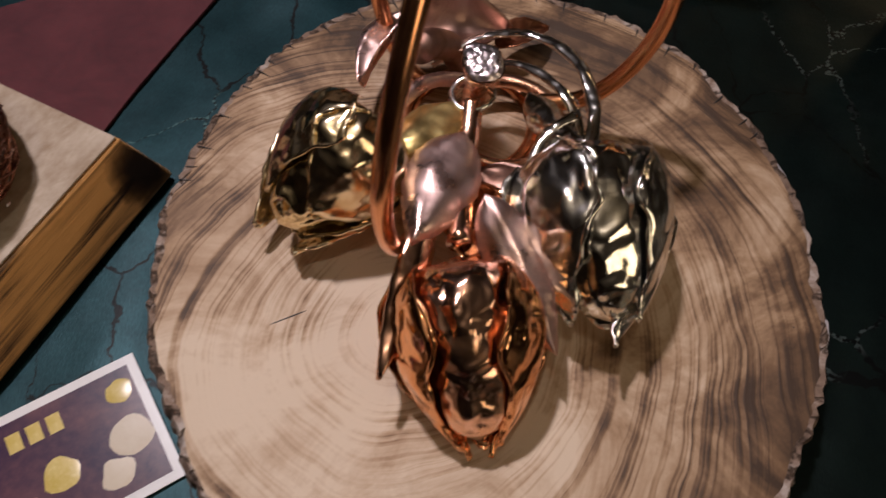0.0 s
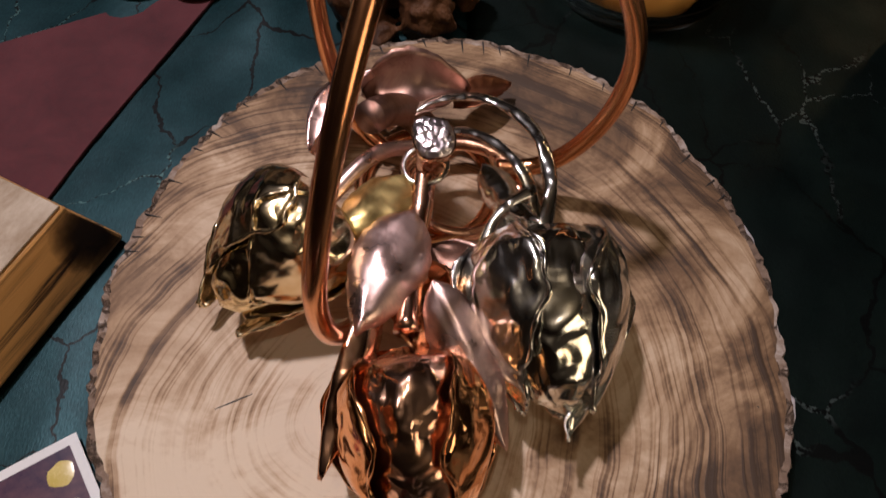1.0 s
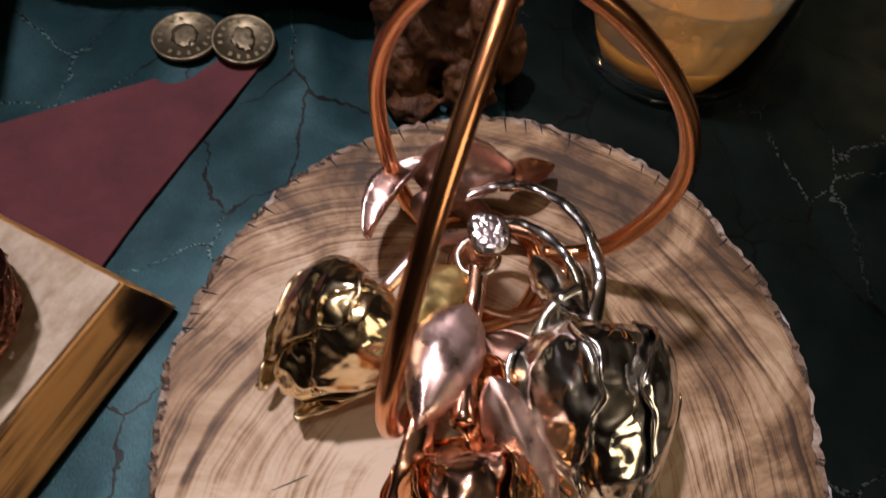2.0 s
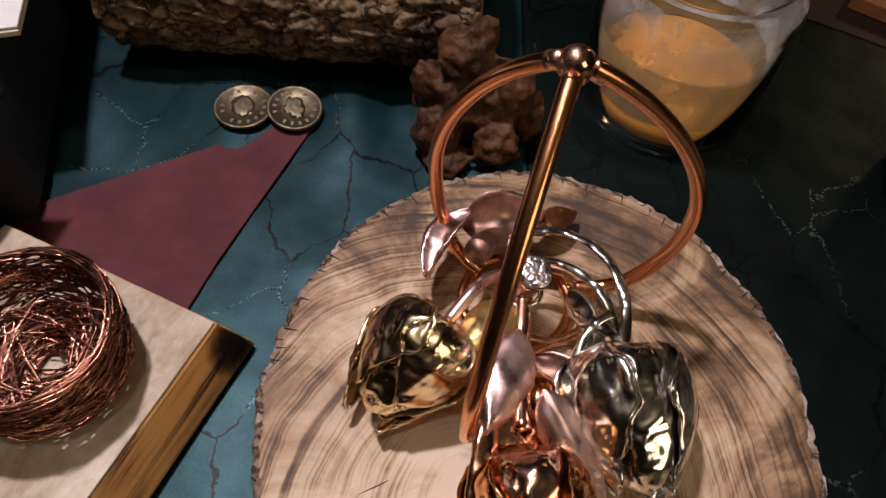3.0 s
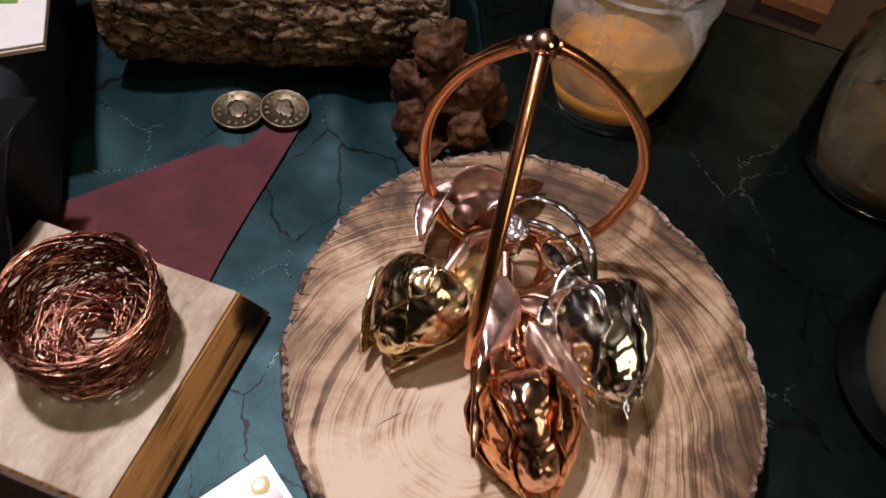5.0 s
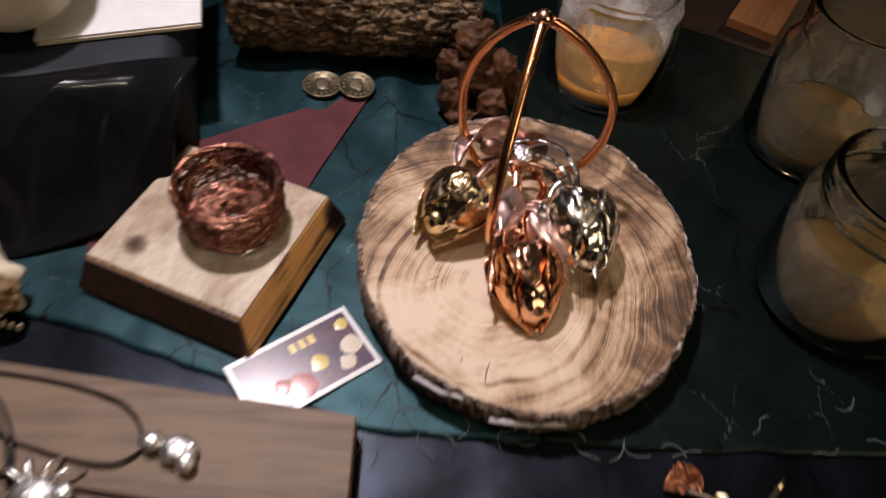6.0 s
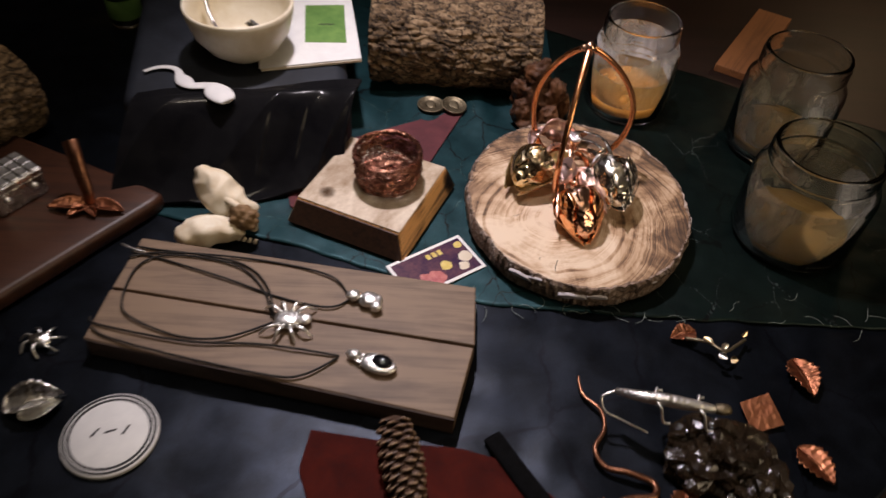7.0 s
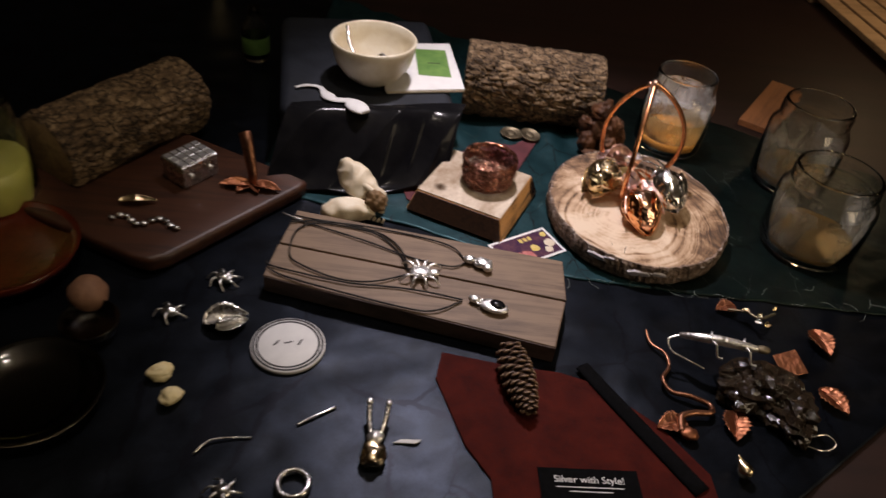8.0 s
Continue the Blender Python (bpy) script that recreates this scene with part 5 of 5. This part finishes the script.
strip = solid("black_strip", tube([(-0.0727, -0.2456, 0.0025), (-0.0549, -0.2731, 0.0028), (-0.0267, -0.3138, 0.0028), (0.0141, -0.3717, 0.0026)], lambda q: 0.0075 + 0.001 * q, 12, 6, flat=0.35), M_STRAP, (0, 0, -0.0008), "flat black strap lying across the dark cloth", "strap")
sign = thing("chalk_sign", (-0.0794, -0.3821, 0.0012), "black card sign with white lettering", "sign", turn=3.5)
part("sign_card", slab([(-0.042, -0.03), (0.042, -0.03), (0.042, 0.022), (-0.042, 0.022)], 0, 0.0012, 0.0003), M_STRAP, sign)
words = bpy.data.curves.new("words", "FONT")
words.body, words.size, words.align_x, words.extrude = "Silver with Style!", 0.0088, "CENTER", 0.00012
wo = new("lettering", words)
wo.data.materials.append(M_CHALK)
wo.parent, wo.location = sign, (0, 0.0085, 0.0014)
for y, w in ((0.004, 0.028), (0.0, 0.018)):
    part("underline", slab([(-w, y), (w, y), (w, y + 0.0007), (-w, y + 0.0007)], 0.0012, 0.0014, 0), M_CHALK, sign)

# ---- copper leaves, snake, crystals ----
for k, (x, y, a, l) in enumerate(((0.0016, -0.3053, 200, 0.030), (0.0608, -0.2997, 260, 0.034), (0.1664, -0.2590, 300, 0.034), (0.1827, -0.1807, 280, 0.036), (0.0918, -0.1423, 200, 0.024))):
    lf = thing("copper_leaf", (x, y, 0.0015), "crinkled matt copper leaf with a serrated rim", "leaf", "copper leaves on the dark cloth", turn=a)
    b = part("blade", leaf_mesh(l, l * 0.72, 0.16, 0.16, k * 3.3, 0.14, 0.0007, 12, 26, 0.06), M_LEAFCOPPER, lf)
    b.location = (-l / 2, 0, 0.001)
    part("midrib", tube([(-l / 2, 0, 0.0006), (0, 0, 0.0035 + 0.04 * l), (l * 0.45, 0, 0.0012)], lambda q: 0.0008 - 0.0005 * q, 6, 5), M_LEAFCOPPER, lf)

snake = thing("snake_bracelet", (0, 0, 0.0012), "thin twisted copper snake bracelet", "bracelet")
SN = [(-0.0025, -0.1903, 0.003), (-0.0004, -0.2062, 0.0015), (0.0112, -0.2205, 0.003), (0.0123, -0.2363, 0.0015), (0.0027, -0.2537, 0.003), (0.0090, -0.2671, 0.0015), (0.0249, -0.2717, 0.003), (0.0418, -0.2783, 0.0015), (0.0396, -0.2900, 0.004), (0.0227, -0.2929, 0.005), (0.0100, -0.2997, 0.006), (0.0079, -0.3145, 0.004)]
part("body", tube(SN, lambda q: 0.0012 + 0.0022 * q, 10, 8), M_BRONZE, snake)
part("head", blob(0.008, 0.007, 0.004, 0.25, 2, 2, 3, None, (0.0142, -0.3153, 0.004)), M_LEAFCOPPER, snake, "flattened copper head")

def crystal(x, y, z, h, r, tilt, turn, label, parent):
    bm = lathe([(0, -0.004), (r, -0.002), (r * 1.05, h * 0.55), (r * 0.9, h * 0.75), (0, h)], 6, 0.25, x * 300)
    ob = part("crystal", finish(bm, False), M_STONE, parent, label)
    ob.matrix_basis = pose(x, y, z, 0, 0, turn) @ pose(0, 0, 0, tilt, 0, 0)


rock = thing("crystal_cluster", (0.0895, -0.2603, -0.001), "dark smoky crystal cluster with glinting points", "crystal")
part("rock_base", finish(blob(0.036, 0.030, 0.022, 0.4, 1.8, 6, 4, 0.010, (0, 0, 0.010)), False), M_STONE, rock)
part("rock_base", finish(blob(0.022, 0.034, 0.016, 0.4, 2.2, 9, 4, 0.008, (0.026, -0.020, 0.008)), False), M_STONE, rock)
rnd = random.Random(8)
for k in range(20):
    a = rnd.uniform(0, 6.28)
    q = rnd.uniform(0, 0.026)
    crystal(q * math.cos(a) + 0.012 * (k % 3), q * math.sin(a) - 0.008 * (k % 3), 0.012, rnd.uniform(0.010, 0.020), rnd.uniform(0.0022, 0.005), rnd.uniform(10, 60), rnd.uniform(0, 360), "", rock)

lizard = thing("silver_lizard", (0, 0, 0), "slender silver lizard bangle on the crystals", "bangle")
part("body", tube([(0.0172, -0.2210, 0.032), (0.0300, -0.2299, 0.040), (0.0470, -0.2344, 0.043), (0.0663, -0.2377, 0.043), (0.0835, -0.2401, 0.042)], lambda q: 0.0012 + 0.0036 * math.sin(math.pi * min(1, 0.1 + 0.75 * q)), 14, 6), M_SATINSILVER, lizard)
part("head", blob(0.007, 0.0045, 0.0035, 0.12, 2, 2, 3, None, (0.0888, -0.2398, 0.042)), M_BRASS, lizard)
for x, y, s in ((0.0406, -0.2326, 1), (0.0406, -0.2347, -1), (0.0706, -0.2375, 1), (0.0706, -0.2396, -1)):
    part("leg", tube([(x, y, 0.042), (x + 0.003, y + s * 0.007, 0.044), (x + 0.006, y + s * 0.012, 0.034), (x + 0.011, y + s * 0.013, 0.033)], 0.0011, 7, 5), M_SATINSILVER, lizard)
part("tail", tube([(0.0179, -0.2211, 0.032), (0.0073, -0.2238, 0.028), (0.0094, -0.2322, 0.022), (0.0200, -0.2359, 0.018), (0.0412, -0.2444, 0.014)], lambda q: 0.0012 - 0.0004 * q, 7, 6), M_SATINSILVER, lizard)
tag = solid("copper_tag", slab([(-0.014, -0.012), (0.012, -0.014), (0.014, 0.012), (-0.011, 0.013)], 0, 0.0014, 0.0004), M_LEAFCOPPER, (0.1365, -0.2175, 0.004), "square brown copper tag leaning on the crystals", "tag", turn=20)
tag.rotation_euler = (radians(14), radians(-10), radians(20))
twig = thing("silver_twig", (0, 0, 0), "twisted silver twig with tiny leaves", "twig")
part("branch", tube([(0.0917, -0.1488, 0.006), (0.1068, -0.1566, 0.012), (0.1175, -0.1668, 0.014), (0.1306, -0.1575, 0.01), (0.1438, -0.1459, 0.004)], 0.0014, 7, 6), M_BRASS, twig)
for k, (x, y) in enumerate(((0.1044, -0.1522), (0.1129, -0.1690), (0.1216, -0.1729), (0.1174, -0.1601), (0.1371, -0.1482))):
    leaf(twig, (x, y, 0.012), (x + 0.006, y - 0.008 + 0.003 * k, 0.014), 0.006, M_SILVER if k % 2 else M_GOLD, 20 * k, k)
hook = thing("wire_hook", (0, 0, 0), "small bent silver ear wire", "ear wire")
part("wire", tube([(0.1204, -0.3121, 0.001), (0.1354, -0.3178, 0.002), (0.1484, -0.3110, 0.004), (0.1420, -0.3027, 0.006), (0.1291, -0.3054, 0.004)], 0.0008, 6, 6), M_SILVER, hook)
drop = thing("gold_drop", (0.0563, -0.3503, -0.001), "small polished gold drop earring", "earring")
part("drop", lathe([(0, 0), (0.004, 0.001), (0.0065, 0.005), (0.006, 0.009), (0.0025, 0.015), (0.001, 0.02), (0, 0.021)], 20), M_GOLD, drop).rotation_euler = (radians(-70), 0, radians(20))
drop.children[0].location = (0, -0.006, 0.0062)

# ---- dark left side: walnut board and what lies on it ----
WB = 0.0185
solid("serving_board", slab([(-0.3737, -0.0139), (-0.3793, -0.0270), (-0.4871, -0.1692), (-0.5023, -0.1783), (-0.5206, -0.1752), (-0.7082, -0.0955), (-0.6559, -0.0099), (-0.5487, 0.0664), (-0.4040, 0.0008)], 0, WB, 0.006, 4, True), M_WALNUT, (0, 0, -0.001), "dark walnut serving board with rounded edge", "board")
chest = thing("trinket_box", (-0.5040, -0.0290, WB), "tiny silver chest with a tiled lid", "box", turn=56)
part("body", box(0.047, 0.036, 0.021, 0.001), M_DULLSILVER, chest)
lid = part("lid", box(0.049, 0.038, 0.006, 0.001), M_DULLSILVER, chest)
lid.location = (0, 0, 0.0212)
for i in range(5):
    for j in range(3):
        part("lid_tile", box(0.0078, 0.0098, 0.0014, 0.0003), M_SATINSILVER, lid).location = (-0.0188 + 0.0094 * i, -0.0118 + 0.0118 * j, 0.006)
for x in (-0.013, 0.013):
    part("latch", blob(0.0036, 0.0022, 0.0034, 0.1, 2, 3, 2), M_SATINSILVER, chest).location = (x, -0.0188, 0.013)
tail = thing("whale_tail", (-0.4328, -0.0372, WB), "copper whale-tail ornament standing on its flukes", "ornament")
part("stalk", tube([(0.0, 0.0, 0.003), (0.0, 0.003, 0.014), (-0.004, 0.010, 0.030), (-0.008, 0.018, 0.044), (-0.012, 0.026, 0.052)], lambda q: 0.0042 + 0.0048 * q * (1.15 - 0.5 * q), 14, 6, flat=0.75), M_BRONZE, tail, "tapering brown stalk")
for a, length, width in ((192, 0.036, 0.017), (-14, 0.034, 0.016), (232, 0.022, 0.013), (300, 0.020, 0.012)):
    part("fluke", leaf_mesh(length, width, 0.25, 0.12, a, 0.1), M_LEAFCOPPER, tail, "crinkled copper fluke").matrix_basis = pose(0, 0, 0.002, 0, 0, a)
cl = thing("copper_leaf", (-0.5430, -0.0906, WB), "narrow orange copper leaf on the walnut board", "leaf", "copper leaves on the dark cloth", turn=10)
part("blade", leaf_mesh(0.040, 0.012, 0.3, 0.12, 3, 0.05), M_GOLD, cl).location = (-0.02, 0, 0.002)
chain = thing("silver_bracelet", (-0.5245, -0.1223, WB), "silver link bracelet on the walnut board", "bracelet")
for k in range(11):
    part("link", blob(0.0042, 0.0032, 0.0022, 0.3, 3, k, 2), M_SATINSILVER if k % 2 else M_DULLSILVER, chain).location = (-0.034 + 0.0068 * k, 0.006 * math.sin(k * 1.1), 0.0022)

def trinket(x, y, label, seed, size=0.016, legs=7):
    t = thing("silver_brooch", (x, y, -0.001), label, "brooch", "silver brooches on the cloth")
    part("body", blob(size * 0.55, size * 0.45, size * 0.3, 0.35, 2.4, seed, 3, None, (0, 0, size * 0.3)), M_DULLSILVER, t)
    for k in range(legs):
        a = k * 6.283 / legs + seed
        part("arm", tube([(0, 0, size * 0.3), (size * 0.7 * math.cos(a), size * 0.6 * math.sin(a), size * 0.45), (size * 1.1 * math.cos(a + 0.3), size * 1.0 * math.sin(a + 0.3), 0.001)], lambda q: 0.0016 - 0.0008 * q, 6, 4), M_SATINSILVER, t)
    return t


trinket(-0.4287, -0.1776, "many-legged silver spider brooch", 1)
trinket(-0.4651, -0.2306, "curled silver flower brooch", 2, 0.015, 5)
foil = thing("silver_leaf", (-0.4145, -0.2342, -0.001), "folded glinting silver leaf", "leaf")
part("blade", leaf_mesh(0.042, 0.026, 0.4, 0.2, 3, 0.08), M_DULLSILVER, foil).matrix_basis = pose(-0.018, -0.006, 0.002, 0, 0, 20)
part("blade", leaf_mesh(0.030, 0.014, 0.5, 0.2, 5, 0.05), M_SATINSILVER, foil).matrix_basis = pose(-0.004, -0.012, 0.004, 30, 0, 30)
for x, y, s in ((-0.4503, -0.3048, 1), (-0.4331, -0.3292, 2)):
    solid("pebble", blob(0.0105, 0.0082, 0.007, 0.25, 1.3, s, 4, 0.005), M_PEBBLE, (x, y, 0.004), "pale yellow rounded pebble", "pebble", "pebbles on the dark cloth", turn=30 * s)
solid("clay_ball", blob(0.018, 0.018, 0.0175, 0.05, 1.5, 2, 4, 0.016), M_CLAY, (-0.5403, -0.2298, 0.0148), "dull brown clay ball", "ball")
dish = thing("glass_dish", (-0.5265, -0.2619, -0.001), "small smoky glass dish", "dish")
part("glass", lathe([(0, 0), (0.016, 0), (0.024, 0.006), (0.026, 0.016), (0.0245, 0.0162), (0.022, 0.007), (0.014, 0.003), (0, 0.0028)], 36), M_SMOKEGLASS, dish)
solid("silver_clasp", tube([(-0.5509, -0.2535, 0.001), (-0.5496, -0.2373, 0.012), (-0.5576, -0.2256, 0.02)], 0.003, 8, 5, flat=0.5), M_DULLSILVER, (0, 0, 0), "narrow bent silver strip leaning by the ball", "strip")
amber = thing("amber_dish", (-0.6433, -0.1820, -0.001), "low glossy red-amber dish in shade", "dish")
part("body", lathe([(0, 0), (0.045, 0), (0.064, 0.008), (0.072, 0.022), (0.070, 0.0225), (0.060, 0.011), (0.042, 0.004), (0, 0.004)], 44), M_AMBERGLASS, amber)
plate = thing("dark_plate", (-0.5427, -0.3417, -0.001), "dark brown shallow dish", "dish")
part("body", lathe([(0, 0), (0.035, 0), (0.052, 0.006), (0.058, 0.014), (0.0565, 0.0145), (0.05, 0.008), (0.033, 0.003), (0, 0.003)], 44), M_SMOKEGLASS, plate)
solid("wire_stick", tube([(-0.3998, -0.3800, 0.001), (-0.3885, -0.3656, 0.002), (-0.3585, -0.3595, 0.001)], 0.0009, 7, 6), M_DULLSILVER, (0, 0, -0.001), "thin dull wire curving on the cloth", "wire", "thin sticks on the cloth")
solid("wire_stick", tube([(-0.3245, -0.3430, 0.001), (-0.3109, -0.3324, 0.002), (-0.2953, -0.3205, 0.001)], 0.0012, 7, 6), M_DULLSILVER, (0, 0, -0.001), "short dull wire on the cloth", "wire", "thin sticks on the cloth")
ring = thing("silver_ring", (-0.3164, -0.4002, -0.001), "plain silver ring lying flat", "ring")
part("band", tube([(0.012 * math.cos(q * math.pi / 4), 0.012 * math.sin(q * math.pi / 4), 0.004) for q in range(8)], 0.0026, 10, 6, True, flat=1.3), M_DULLSILVER, ring)
trinket(-0.3679, -0.4119, "low silver flower brooch by a ring", 4, 0.014, 6)
chip = solid("white_shard", slab([(-0.012, -0.001), (0.008, -0.0026), (0.013, 0.0012), (-0.004, 0.0022)], 0, 0.0014, 0.0004), M_PAPER, (-0.2320, -0.3486, -0.001), "thin white shard on the dark cloth", "shard", turn=8)
fig2 = thing("gold_pendant", (-0.2578, -0.3608, -0.001), "small gold pendant with two silver prongs", "pendant")
part("body", blob(0.0075, 0.010, 0.006, 0.3, 2, 3, 3, None, (0, -0.006, 0.006)), M_GOLD, fig2)
part("neck", blob(0.005, 0.005, 0.004, 0.2, 2, 6, 3, None, (0, 0.006, 0.007)), M_SATINSILVER, fig2)
for s in (-1, 1):
    part("prong", tube([(s * 0.003, 0.008, 0.007), (s * 0.005, 0.018, 0.010), (s * 0.006, 0.028, 0.014)], 0.0016, 8, 5), M_DULLSILVER, fig2)
    part("prong_tip", blob(0.002, 0.003, 0.002, 0.1, 2, 3, 2, None, (s * 0.006, 0.029, 0.015)), M_SATINSILVER, fig2)

fig2.scale = (1.35, 1.25, 1.25)

# ---- back of the table ----
bottle = thing("glass_bottle", (-0.5121, 0.3169, -0.001), "small dim glass bottle with a pale label", "bottle")
part("glass", lathe([(0, 0), (0.018, 0), (0.02, 0.004), (0.02, 0.05), (0.008, 0.065), (0.008, 0.08), (0.006, 0.08), (0.006, 0.064), (0.017, 0.05), (0.017, 0.004), (0, 0.003)], 30), M_GLASS, bottle)
part("label", lathe([(0.0204, 0.012), (0.0206, 0.013), (0.0206, 0.036), (0.0204, 0.037)], 30), M_GREENPRINT, bottle, "pale green label")
candle = solid("candle", lathe([(0, 0), (0.012, 0), (0.0125, 0.003), (0.012, 0.06), (0.008, 0.062), (0, 0.061)], 24), M_PEBBLE, (-0.6295, 0.5297, -0.004), "short pale yellow candle far back", "candle")
bench = thing("plank", (0.2896, 0.3460, -0.006), "narrow orange-brown plank lying by the cloth edge", "plank", turn=58)
part("board", slab([(-0.085, -0.02), (0.095, -0.024), (0.095, 0.022), (-0.085, 0.025)], 0, 0.010, 0.001), M_ORANGEPLANK, bench)
rack = thing("slatted_rack", (0.7038, 0.7004, -0.006), "pale slatted wooden rack beyond the cloth", "rack", turn=5)
for k in range(7):
    part("slat", box(0.034, 0.56, 0.012, 0.002), M_PALEPLANK, rack).location = (-0.13 + 0.043 * k, 0, 0.014)
for y in (-0.2, 0.2):
    part("rail", box(0.30, 0.03, 0.0135, 0.002), M_PALEPLANK, rack).location = (0, y, 0)
